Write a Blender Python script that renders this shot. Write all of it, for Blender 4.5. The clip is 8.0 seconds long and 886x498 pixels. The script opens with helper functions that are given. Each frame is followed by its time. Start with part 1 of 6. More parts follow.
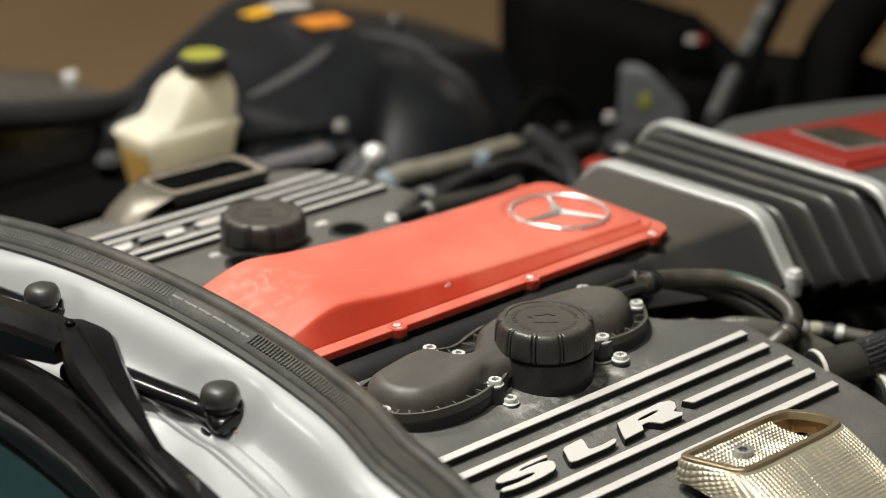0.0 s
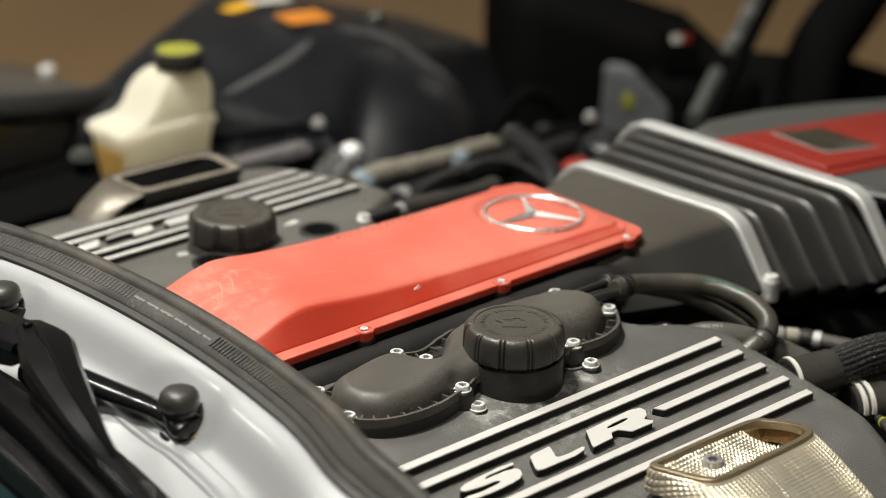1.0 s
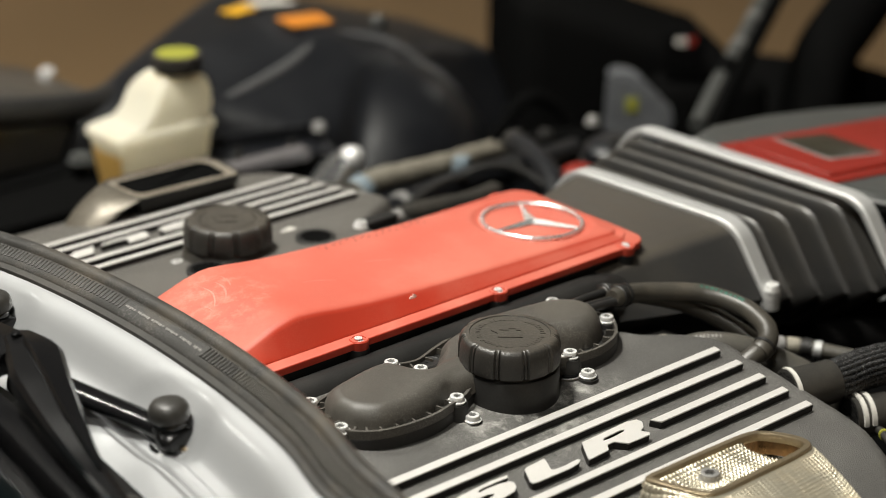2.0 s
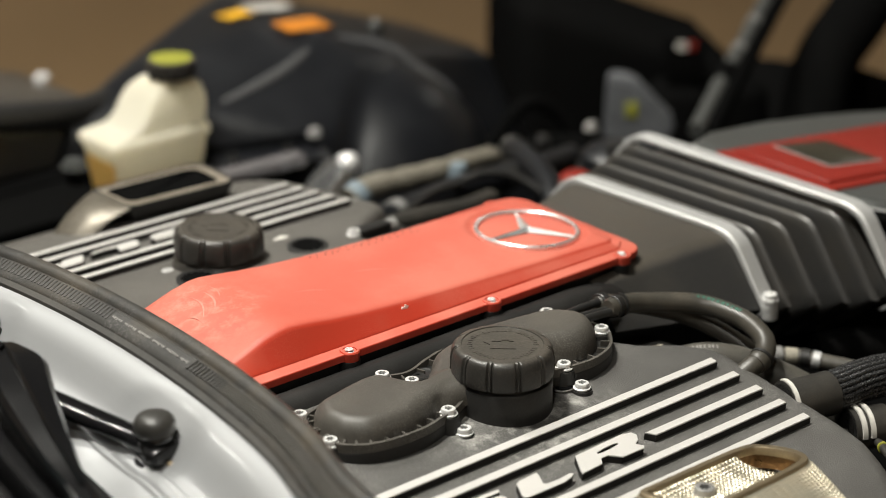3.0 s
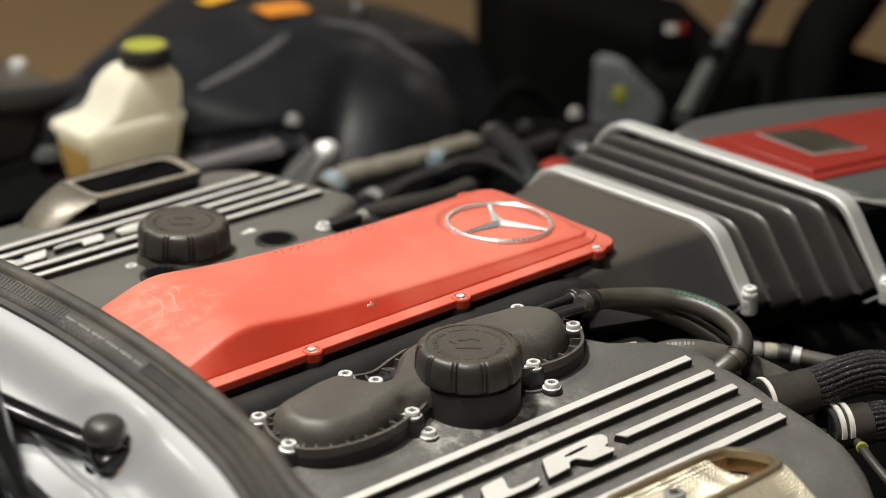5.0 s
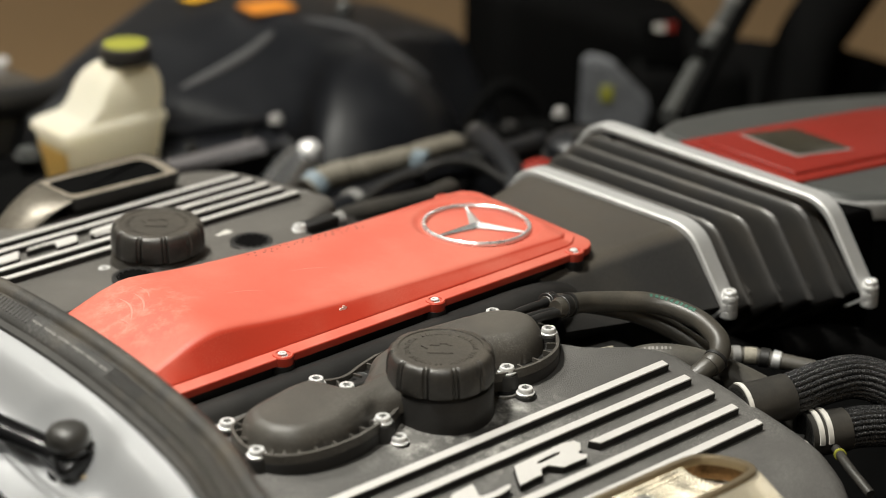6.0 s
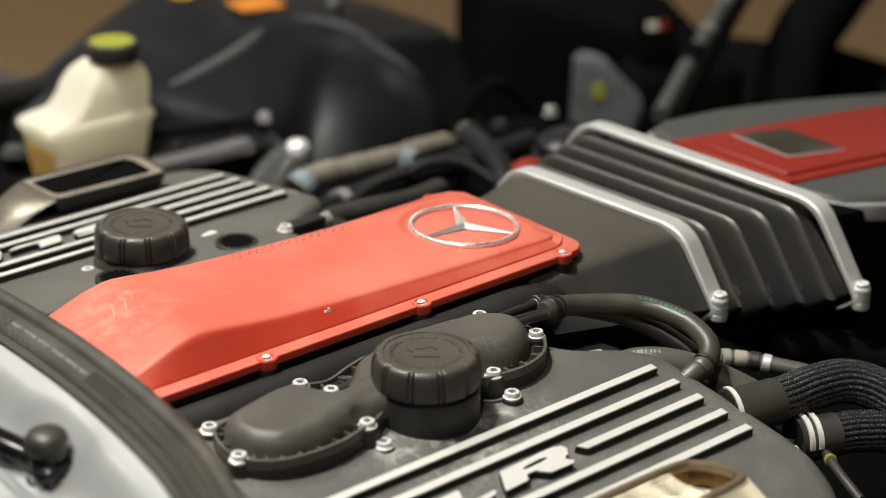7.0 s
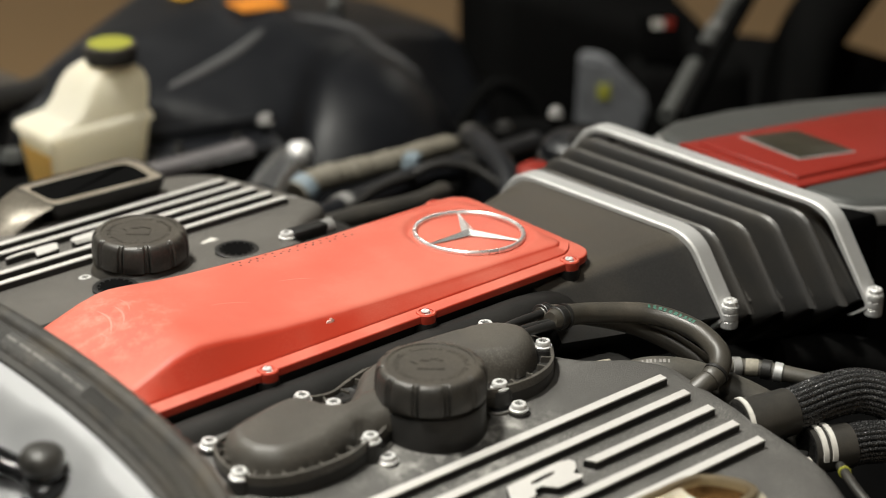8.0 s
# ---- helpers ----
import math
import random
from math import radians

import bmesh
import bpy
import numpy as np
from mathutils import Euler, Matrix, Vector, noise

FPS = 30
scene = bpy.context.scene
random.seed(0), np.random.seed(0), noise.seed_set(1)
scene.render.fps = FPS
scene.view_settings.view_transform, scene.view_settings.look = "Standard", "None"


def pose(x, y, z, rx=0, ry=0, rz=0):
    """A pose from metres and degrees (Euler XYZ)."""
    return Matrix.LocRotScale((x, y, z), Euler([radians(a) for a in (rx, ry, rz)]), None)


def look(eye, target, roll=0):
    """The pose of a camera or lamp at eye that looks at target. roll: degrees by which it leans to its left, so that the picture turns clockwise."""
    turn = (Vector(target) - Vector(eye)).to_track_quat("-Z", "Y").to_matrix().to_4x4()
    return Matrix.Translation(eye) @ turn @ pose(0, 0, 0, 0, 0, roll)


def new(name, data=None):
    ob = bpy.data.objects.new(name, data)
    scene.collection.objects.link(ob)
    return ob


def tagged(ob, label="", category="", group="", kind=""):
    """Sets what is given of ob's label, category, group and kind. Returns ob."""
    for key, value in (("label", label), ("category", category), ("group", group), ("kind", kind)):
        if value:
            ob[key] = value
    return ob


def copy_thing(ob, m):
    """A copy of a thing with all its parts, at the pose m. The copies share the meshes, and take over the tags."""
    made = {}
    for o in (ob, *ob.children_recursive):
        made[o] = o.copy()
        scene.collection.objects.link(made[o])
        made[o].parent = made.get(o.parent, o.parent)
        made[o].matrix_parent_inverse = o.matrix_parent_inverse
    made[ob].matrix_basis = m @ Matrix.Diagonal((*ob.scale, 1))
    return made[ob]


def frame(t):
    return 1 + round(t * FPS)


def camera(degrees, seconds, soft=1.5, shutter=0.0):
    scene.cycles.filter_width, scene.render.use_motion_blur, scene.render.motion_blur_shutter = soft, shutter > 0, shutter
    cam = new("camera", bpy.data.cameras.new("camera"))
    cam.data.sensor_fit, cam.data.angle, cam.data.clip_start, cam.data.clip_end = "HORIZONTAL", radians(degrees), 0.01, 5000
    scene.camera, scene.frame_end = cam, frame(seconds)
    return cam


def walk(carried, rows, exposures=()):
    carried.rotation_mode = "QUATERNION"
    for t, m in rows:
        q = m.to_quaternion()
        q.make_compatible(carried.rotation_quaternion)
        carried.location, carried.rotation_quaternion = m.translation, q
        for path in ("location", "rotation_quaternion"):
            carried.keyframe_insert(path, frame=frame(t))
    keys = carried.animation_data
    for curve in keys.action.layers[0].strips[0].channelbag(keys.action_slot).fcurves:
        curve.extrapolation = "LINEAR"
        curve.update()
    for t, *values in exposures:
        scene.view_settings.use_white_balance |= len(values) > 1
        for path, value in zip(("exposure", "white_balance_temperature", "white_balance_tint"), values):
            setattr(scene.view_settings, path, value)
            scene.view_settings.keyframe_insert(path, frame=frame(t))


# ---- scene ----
cam = camera(24.42, 8.0, soft=0.55)
# the lens is wide open and focused on the near filler cap
cam.data.dof.use_dof = True
cam.data.dof.focus_distance = 1.28
cam.data.dof.aperture_fstop = 4.2
# seconds, eye x y z, turn rx ry rz
ROWS = [
    (0.0, -0.7943, -0.9363, 0.5571, 67.727, -0.073, -41.807),
    (0.5, -0.7773, -0.9331, 0.5551, 67.661, -0.344, -41.727),
    (1.0, -0.7657, -0.9297, 0.5526, 67.586, -0.623, -41.735),
    (1.5, -0.7565, -0.9268, 0.5537, 67.536, -0.638, -41.563),
    (3.0, -0.7274, -0.9154, 0.5509, 67.578, -0.555, -41.235),
    (3.5, -0.7173, -0.9092, 0.5501, 67.383, -0.562, -41.221),
    (4.0, -0.7059, -0.9076, 0.5515, 67.165, -0.358, -41.108),
    (4.5, -0.694, -0.9041, 0.5497, 67.008, -0.289, -41.082),
    (6.0, -0.6562, -0.9042, 0.5462, 66.801, -0.319, -40.922),
    (6.5, -0.6475, -0.9013, 0.5443, 66.768, -0.478, -40.882),
    (7.0, -0.6414, -0.8961, 0.5436, 66.681, -0.483, -40.977),
    (7.5, -0.6335, -0.886, 0.5424, 66.653, -0.464, -41.037),
    (8.0, -0.6234, -0.8736, 0.5409, 66.508, -0.264, -40.994),
]
walk(cam, [(t, pose(x, y, z, rx, ry, rz)) for t, x, y, z, rx, ry, rz in ROWS])

# ---------------------------------------------------------------- light
world = bpy.data.worlds.new("showroom_air")
world.use_nodes = True
world.node_tree.nodes["Background"].inputs[0].default_value = (1.0, 0.86, 0.70, 1)
world.node_tree.nodes["Background"].inputs[1].default_value = 0.02
scene.world = world
scene.view_settings.exposure = 0.0
YC = 0.0645          # middle plane of the engine
FLOOR, CEILING = -0.82, 2.6


def lamp(name, place, target, size, watts, colour):
    data = bpy.data.lights.new(name, "AREA")
    data.shape, data.size, data.energy, data.color = "DISK", size, watts, colour
    ob = new(name, data)
    ob.matrix_world = look(place, target)
    return ob


WARM = (1.0, 0.975, 0.885)
# x, y, watts: two over the car, an added front fill, the rest added near the far walls
LAMPS = [(-0.55, 0.40, 116), (-0.10, 1.50, 47), (-1.5, -1.3, 33), (-0.8, 3.8, 14), (2.2, 5.6, 8), (4.4, 4.8, 9), (5.6, 2.4, 9)]
for lx, ly, watts in LAMPS:
    lamp("ceiling_lamp_light", (lx, ly, CEILING - 0.07), (lx, ly, 0), 0.30, watts, WARM)

# ---------------------------------------------------------------- materials


def material(name, colour, rough=0.5, metal=0.0, vary=0.15, grain=300.0, bump=0.15, stain=0.25, stain_scale=14.0,
             stain_colour=None, coat=0.0, rough_vary=0.12, spec=0.5, dust=0.0, dust_colour=(0.34, 0.32, 0.29), dust_scale=16.0, lit_film=0.0, spot=None):
    """A surface with fine grain, larger stains and uneven gloss, in metres."""
    m = bpy.data.materials.new(name)
    m.use_nodes = True
    nt = m.node_tree
    nodes, link = nt.nodes, nt.links.new
    bsdf = nodes["Principled BSDF"]
    bsdf.inputs["Metallic"].default_value = metal
    bsdf.inputs["Coat Weight"].default_value = coat
    bsdf.inputs["Coat Roughness"].default_value = 0.12
    bsdf.inputs["Specular IOR Level"].default_value = spec
    tex = nodes.new("ShaderNodeTexCoord")
    fine = nodes.new("ShaderNodeTexNoise")
    fine.inputs["Scale"].default_value, fine.inputs["Detail"].default_value = grain, 3
    big = nodes.new("ShaderNodeTexNoise")
    big.inputs["Scale"].default_value, big.inputs["Detail"].default_value = stain_scale, 6
    big.inputs["Roughness"].default_value = 0.62
    info = nodes.new("ShaderNodeObjectInfo")
    link(tex.outputs["Object"], fine.inputs["Vector"])
    link(tex.outputs["Object"], big.inputs["Vector"])
    ramp = nodes.new("ShaderNodeMapRange")
    ramp.inputs["From Min"].default_value, ramp.inputs["From Max"].default_value = 0.48, 0.75
    link(big.outputs["Fac"], ramp.inputs["Value"])
    amount = nodes.new("ShaderNodeMath")
    amount.operation, amount.inputs[1].default_value = "MULTIPLY", stain
    link(ramp.outputs[0], amount.inputs[0])
    mixed = nodes.new("ShaderNodeMix")
    mixed.data_type = "RGBA"
    mixed.inputs["A"].default_value = (*colour, 1)
    mixed.inputs["B"].default_value = (*(stain_colour or [c * 1.6 + 0.01 for c in colour]), 1)
    link(amount.outputs[0], mixed.inputs["Factor"])
    hsv = nodes.new("ShaderNodeHueSaturation")
    val = nodes.new("ShaderNodeMapRange")
    val.inputs["From Min"].default_value, val.inputs["From Max"].default_value = 0.25, 0.75
    val.inputs["To Min"].default_value, val.inputs["To Max"].default_value = 1 - vary, 1 + vary
    link(fine.outputs["Fac"], val.inputs["Value"])
    link(val.outputs[0], hsv.inputs["Value"])
    coloured = mixed.outputs["Result"]
    if dust:
        # settled dust: soft patches broken into fine specks
        patch = nodes.new("ShaderNodeTexNoise")
        patch.inputs["Scale"].default_value, patch.inputs["Detail"].default_value = dust_scale, 5
        speck = nodes.new("ShaderNodeTexNoise")
        speck.inputs["Scale"].default_value, speck.inputs["Detail"].default_value = grain * 0.8, 2
        shift = nodes.new("ShaderNodeVectorMath")
        shift.operation, shift.inputs[1].default_value = "ADD", (3.1, 1.7, 0.4)
        link(tex.outputs["Object"], shift.inputs[0])
        link(shift.outputs[0], patch.inputs["Vector"])
        link(shift.outputs[0], speck.inputs["Vector"])
        limits = []
        for node, lo, hi in ((patch, 0.42, 0.70), (speck, 0.50, 0.68)):
            r = nodes.new("ShaderNodeMapRange")
            r.inputs["From Min"].default_value, r.inputs["From Max"].default_value = lo, hi
            link(node.outputs["Fac"], r.inputs["Value"])
            limits.append(r)
        both = nodes.new("ShaderNodeMath")
        both.operation = "MULTIPLY"
        link(limits[0].outputs[0], both.inputs[0])
        link(limits[1].outputs[0], both.inputs[1])
        much = nodes.new("ShaderNodeMath")
        much.operation, much.inputs[1].default_value = "MULTIPLY", dust
        link(both.outputs[0], much.inputs[0])
        if spot:
            # dried white residue round one place: (x, y, z, radius, strength) from the thing's base
            away = nodes.new("ShaderNodeVectorMath")
            away.operation, away.inputs[1].default_value = "DISTANCE", spot[:3]
            link(tex.outputs["Object"], away.inputs[0])
            near = nodes.new("ShaderNodeMapRange")
            near.inputs["From Min"].default_value, near.inputs["From Max"].default_value = spot[3], spot[3] * 0.45
            near.inputs["To Max"].default_value = spot[4]
            link(away.outputs["Value"], near.inputs["Value"])
            ragged = nodes.new("ShaderNodeTexNoise")
            ragged.inputs["Scale"].default_value, ragged.inputs["Detail"].default_value = 75, 9
            ragged.inputs["Roughness"].default_value = 0.72
            link(shift.outputs[0], ragged.inputs["Vector"])
            cut = nodes.new("ShaderNodeMapRange")
            cut.inputs["From Min"].default_value, cut.inputs["From Max"].default_value = 0.48, 0.68
            link(ragged.outputs["Fac"], cut.inputs["Value"])
            place = nodes.new("ShaderNodeMath")
            place.operation = "MULTIPLY"
            link(near.outputs[0], place.inputs[0])
            link(cut.outputs[0], place.inputs[1])
            most = nodes.new("ShaderNodeMath")
            most.operation = "MAXIMUM"
            link(much.outputs[0], most.inputs[0])
            link(place.outputs[0], most.inputs[1])
            much = most
        dusty = nodes.new("ShaderNodeMix")
        dusty.data_type = "RGBA"
        dusty.inputs["B"].default_value = (*dust_colour, 1)
        link(coloured, dusty.inputs["A"])
        link(much.outputs[0], dusty.inputs["Factor"])
        coloured = dusty.outputs["Result"]
    if lit_film:
        # settled dust on flat-lying faces; also paints them paler, as tops under the lamps
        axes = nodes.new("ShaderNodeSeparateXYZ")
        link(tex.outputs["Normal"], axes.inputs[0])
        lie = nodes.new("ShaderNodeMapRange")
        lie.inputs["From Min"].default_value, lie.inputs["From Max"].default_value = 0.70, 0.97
        lie.inputs["To Max"].default_value = lit_film
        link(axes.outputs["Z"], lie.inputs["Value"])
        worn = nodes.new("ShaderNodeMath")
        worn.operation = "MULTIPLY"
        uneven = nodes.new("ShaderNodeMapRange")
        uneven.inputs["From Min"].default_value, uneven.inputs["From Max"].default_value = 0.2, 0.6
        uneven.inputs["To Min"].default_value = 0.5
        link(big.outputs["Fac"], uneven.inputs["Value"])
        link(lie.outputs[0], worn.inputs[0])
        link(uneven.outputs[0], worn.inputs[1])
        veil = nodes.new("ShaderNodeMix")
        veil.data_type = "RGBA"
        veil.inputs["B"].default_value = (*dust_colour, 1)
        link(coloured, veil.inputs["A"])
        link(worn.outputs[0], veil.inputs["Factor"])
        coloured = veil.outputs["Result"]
    link(coloured, hsv.inputs["Color"])
    link(hsv.outputs["Color"], bsdf.inputs["Base Color"])
    rg = nodes.new("ShaderNodeMapRange")
    rg.inputs["To Min"].default_value, rg.inputs["To Max"].default_value = max(0.02, rough - rough_vary), min(1, rough + rough_vary)
    link(big.outputs["Fac"], rg.inputs["Value"])
    link(rg.outputs[0], bsdf.inputs["Roughness"])
    if bump:
        b = nodes.new("ShaderNodeBump")
        b.inputs["Strength"].default_value, b.inputs["Distance"].default_value = bump, 0.0006
        link(fine.outputs["Fac"], b.inputs["Height"])
        link(b.outputs["Normal"], bsdf.inputs["Normal"])
    return m


PLASTIC = material("moulded_black_plastic", (0.088, 0.083, 0.076), 0.44, vary=0.42, grain=1300, bump=0.75, stain=0.35, stain_scale=30, stain_colour=(0.15, 0.14, 0.125), dust=0.35, dust_scale=14)
SMOOTH = material("smooth_black_plastic", (0.016, 0.0155, 0.015), 0.42, vary=0.2, grain=700, bump=0.15, stain=0.35, stain_colour=(0.045, 0.042, 0.038), spec=0.4)
CAPBLACK = material("cap_black_plastic", (0.027, 0.0252, 0.0225), 0.40, vary=0.3, grain=900, bump=0.35, stain=0.45, stain_scale=25, stain_colour=(0.060, 0.050, 0.039), dust=0.34, dust_scale=45, dust_colour=(0.20, 0.17, 0.135), lit_film=0.16)
RUBBER = material("black_rubber", (0.026, 0.0245, 0.022), 0.43, vary=0.2, grain=1000, bump=0.15, stain=0.6, stain_scale=18, stain_colour=(0.075, 0.066, 0.054), spec=0.45, dust=0.05, dust_scale=30)
UNITGREY = material("blue_grey_cast_metal", (0.13, 0.135, 0.145), 0.5, 0.1, vary=0.2, grain=120, bump=0.2, stain=0.5, stain_scale=40, stain_colour=(0.05, 0.052, 0.055))
TAPE = material("pale_cloth_tape", (0.30, 0.275, 0.22), 0.7, vary=0.2, grain=400, bump=0.3, stain=0.5, stain_colour=(0.16, 0.15, 0.13))
RED = material("red_painted_metal", (0.425, 0.040, 0.020), 0.47, spec=0.28, vary=0.05, grain=1500, bump=0.08, stain=0.45, stain_scale=13, stain_colour=(0.52, 0.125, 0.080), dust=0.14, dust_scale=20, dust_colour=(0.66, 0.32, 0.245), lit_film=0.30, spot=(-0.132, 0.010, 0.022, 0.050, 0.55))
DARKRED = material("deep_red_panel", (0.190, 0.016, 0.010), 0.45, vary=0.05, grain=900, bump=0.05, stain=0.25, stain_scale=12, spec=0.3)
CHROME = material("polished_chrome", (0.90, 0.90, 0.90), 0.27, 0.82, vary=0.03, bump=0.0, stain=0.1, rough_vary=0.05)
ALU = material("brushed_aluminium", (0.49, 0.49, 0.485), 0.48, 0.45, vary=0.12, grain=1800, bump=0.15, stain=0.4, stain_scale=40, stain_colour=(0.53, 0.53, 0.53))
STRIPE = material("milled_cream_metal", (0.69, 0.67, 0.645), 0.40, 0.35, vary=0.10, grain=2200, bump=0.15, stain=0.3, stain_colour=(0.62, 0.60, 0.57))
BOLT = material("zinc_plated_steel", (0.79, 0.785, 0.775), 0.34, 0.40, vary=0.12, grain=1500, bump=0.15, stain=0.5, stain_colour=(0.56, 0.55, 0.53))
SILVER = material("silver_car_paint", (0.375, 0.38, 0.39), 0.40, 0.55, vary=0.06, grain=3000, bump=0.05, stain=0.10, stain_colour=(0.35, 0.345, 0.335), coat=0.25, rough_vary=0.012, dust=0.07, dust_colour=(0.62, 0.61, 0.59), dust_scale=60)
BRASS = material("pale_gold_heat_shield", (0.47, 0.43, 0.34), 0.44, 0.80, vary=0.06, grain=900, bump=0.03, stain=0.4, stain_scale=40, stain_colour=(0.55, 0.44, 0.28))
RIMMETAL = material("tarnished_rim_steel", (0.37, 0.30, 0.20), 0.42, 0.9, vary=0.12, grain=900, bump=0.1, stain=0.5, stain_colour=(0.28, 0.20, 0.11))
CREAM = material("aged_translucent_plastic", (0.95, 0.915, 0.79), 0.42, vary=0.05, grain=300, bump=0.1, stain=0.5, stain_scale=18, stain_colour=(0.93, 0.82, 0.54))
AMBER = material("amber_translucent_plastic", (0.84, 0.60, 0.24), 0.42, vary=0.08, grain=200, bump=0.1, stain=0.5, stain_colour=(0.8, 0.55, 0.22))
SATINGREY = material("satin_grey_steel", (0.17, 0.16, 0.165), 0.34, 0.4, vary=0.12, grain=200, bump=0.1, stain=0.4)
PALEBLUE = material("blue_grey_connector_plastic", (0.16, 0.20, 0.23), 0.4, vary=0.1, grain=300, stain=0.4)
LOOMTAPE = material("dusty_loom_tape", (0.15, 0.136, 0.108), 0.6, vary=0.25, grain=250, bump=0.5, stain=0.7, stain_scale=40, stain_colour=(0.10, 0.09, 0.07))
SCOOPSTEEL = material("grimy_pressed_steel", (0.13, 0.115, 0.092), 0.42, 0.45, vary=0.3, grain=300, bump=0.4, stain=0.7, stain_scale=50, stain_colour=(0.10, 0.085, 0.065))
RIBSIDE = material("black_rib_plastic", (0.016, 0.0145, 0.0135), 0.55, vary=0.2, grain=900, bump=0.2, stain=0.3, spec=0.25)
PLATE = material("bronze_badge_plate", (0.055, 0.050, 0.036), 0.34, 0.5, vary=0.2, grain=300, bump=0.2, stain=0.4, stain_scale=60)
LIDEDGE = material("pale_grey_lid_edge", (0.30, 0.30, 0.295), 0.4, 0.2, vary=0.1, grain=900, bump=0.1, stain=0.2)


def see_through(mat, colour, share):
    """Lets light soak through a thin plastic wall."""
    nt = mat.node_tree
    out = next(n for n in nt.nodes if n.type == "OUTPUT_MATERIAL")
    bsdf = nt.nodes["Principled BSDF"]
    soak = nt.nodes.new("ShaderNodeBsdfTranslucent")
    soak.inputs["Color"].default_value = (*colour, 1)
    both = nt.nodes.new("ShaderNodeMixShader")
    both.inputs["Fac"].default_value = share
    nt.links.new(bsdf.outputs[0], both.inputs[1])
    nt.links.new(soak.outputs[0], both.inputs[2])
    nt.links.new(both.outputs[0], out.inputs["Surface"])


see_through(CREAM, (1.0, 0.955, 0.81), 0.52)
see_through(AMBER, (0.98, 0.80, 0.42), 0.55)
YELLOW = material("yellow_green_label", (0.25, 0.25, 0.03), 0.5, vary=0.05)
ORANGE = material("orange_sticker", (0.50, 0.17, 0.012), 0.5, vary=0.05)
AMBERSIGN = material("yellow_orange_sticker", (0.66, 0.35, 0.015), 0.5, vary=0.05)
WHITE = material("white_sticker", (0.56, 0.54, 0.50), 0.5, vary=0.08, stain=0.3, stain_colour=(0.42, 0.39, 0.34))
GREY = material("grey_painted_plastic", (0.052, 0.054, 0.052), 0.45, vary=0.08, grain=900, bump=0.1, stain=0.2)
GLASS = material("tinted_windscreen", (0.012, 0.028, 0.030), 0.06, vary=0.02, bump=0, stain=0.1, coat=0.6, rough_vary=0.02)
# the sleeve's pale fine flecks paint the glints on its cords
BRAID = material("braided_hose_sleeve", (0.014, 0.014, 0.0145), 0.24, vary=0.5, grain=1300, bump=0.5, stain=0.6, stain_scale=1100, stain_colour=(0.15, 0.15, 0.15))
TAN = material("warm_showroom_floor", (0.235, 0.148, 0.070), 0.5, vary=0.08, grain=60, bump=0.05, stain=0.4, stain_scale=1.5)
WALLPAINT = material("wall_paint", (0.56, 0.49, 0.40), 0.8, vary=0.05, grain=80, bump=0.1, stain=0.2, stain_scale=0.8)
CEILPAINT = material("dark_ceiling_paint", (0.06, 0.055, 0.05), 0.85, vary=0.05, grain=80, stain=0.2, stain_scale=0.8)
BODY = material("dark_car_body_paint", (0.012, 0.012, 0.012), 0.16, vary=0.05, bump=0.0, coat=0.3)
WIPER = material("semi_gloss_black_steel", (0.0055, 0.0055, 0.006), 0.20, vary=0.15, grain=700, bump=0.03, stain=0.3, stain_colour=(0.014, 0.013, 0.012), spec=0.32)
LINER = material("satin_black_liner", (0.0070, 0.0076, 0.0094), 0.37, vary=0.1, grain=500, bump=0.1, stain=0.3, spec=0.42)
SHROUD = material("dull_black_plastic", (0.0045, 0.0045, 0.0045), 0.75, vary=0.2, grain=300, bump=0.1, stain=0.3, stain_colour=(0.007, 0.0068, 0.0065), spec=0.0)
STAINED = material("stained_black_plastic", (0.080, 0.077, 0.073), 0.46, vary=0.42, grain=1300, bump=0.75, stain=0.35, stain_scale=30, stain_colour=(0.14, 0.135, 0.125), dust=0.45, dust_scale=14, dust_colour=(0.46, 0.45, 0.42), spot=(-0.005, 0.098, 0.010, 0.085, 0.95))
DARKSTEEL = material("dark_polished_steel", (0.42, 0.43, 0.44), 0.24, 0.9, vary=0.05, bump=0.0, stain=0.2, rough_vary=0.05)
BELLOWS = material("dusty_bellows_rubber", (0.0290, 0.0285, 0.0280), 0.38, vary=0.25, grain=900, bump=0.2, stain=0.7, stain_scale=12, stain_colour=(0.044, 0.039, 0.032), dust=0.12, dust_scale=30, dust_colour=(0.105, 0.084, 0.058), lit_film=0.34)
HOSEGREY = material("grey_hose_rubber", (0.062, 0.058, 0.050), 0.46, vary=0.15, grain=900, bump=0.2, stain=0.5, stain_scale=30, stain_colour=(0.14, 0.125, 0.10))
BURNT = material("heat_browned_steel", (0.13, 0.075, 0.034), 0.3, 0.9, vary=0.3, grain=400, bump=0.4, stain=0.6, stain_scale=60, stain_colour=(0.05, 0.03, 0.016))
SEALRUBBER = material("scuffed_seal_rubber", (0.024, 0.0228, 0.021), 0.40, vary=0.25, grain=1000, bump=0.25, stain=0.8, stain_scale=16, stain_colour=(0.078, 0.064, 0.046), spec=0.45, dust=0.40, dust_scale=38, dust_colour=(0.22, 0.21, 0.20))
DULLSTEEL = material("dull_grey_steel", (0.36, 0.355, 0.345), 0.42, 0.6, vary=0.15, grain=900, bump=0.15, stain=0.5)
DOMEPLASTIC = material("satin_dark_plastic", (0.058, 0.053, 0.046), 0.47, vary=0.28, grain=1500, bump=0.25, stain=0.5, stain_scale=22, stain_colour=(0.092, 0.080, 0.064), dust=0.35, dust_scale=30, dust_colour=(0.36, 0.34, 0.31))
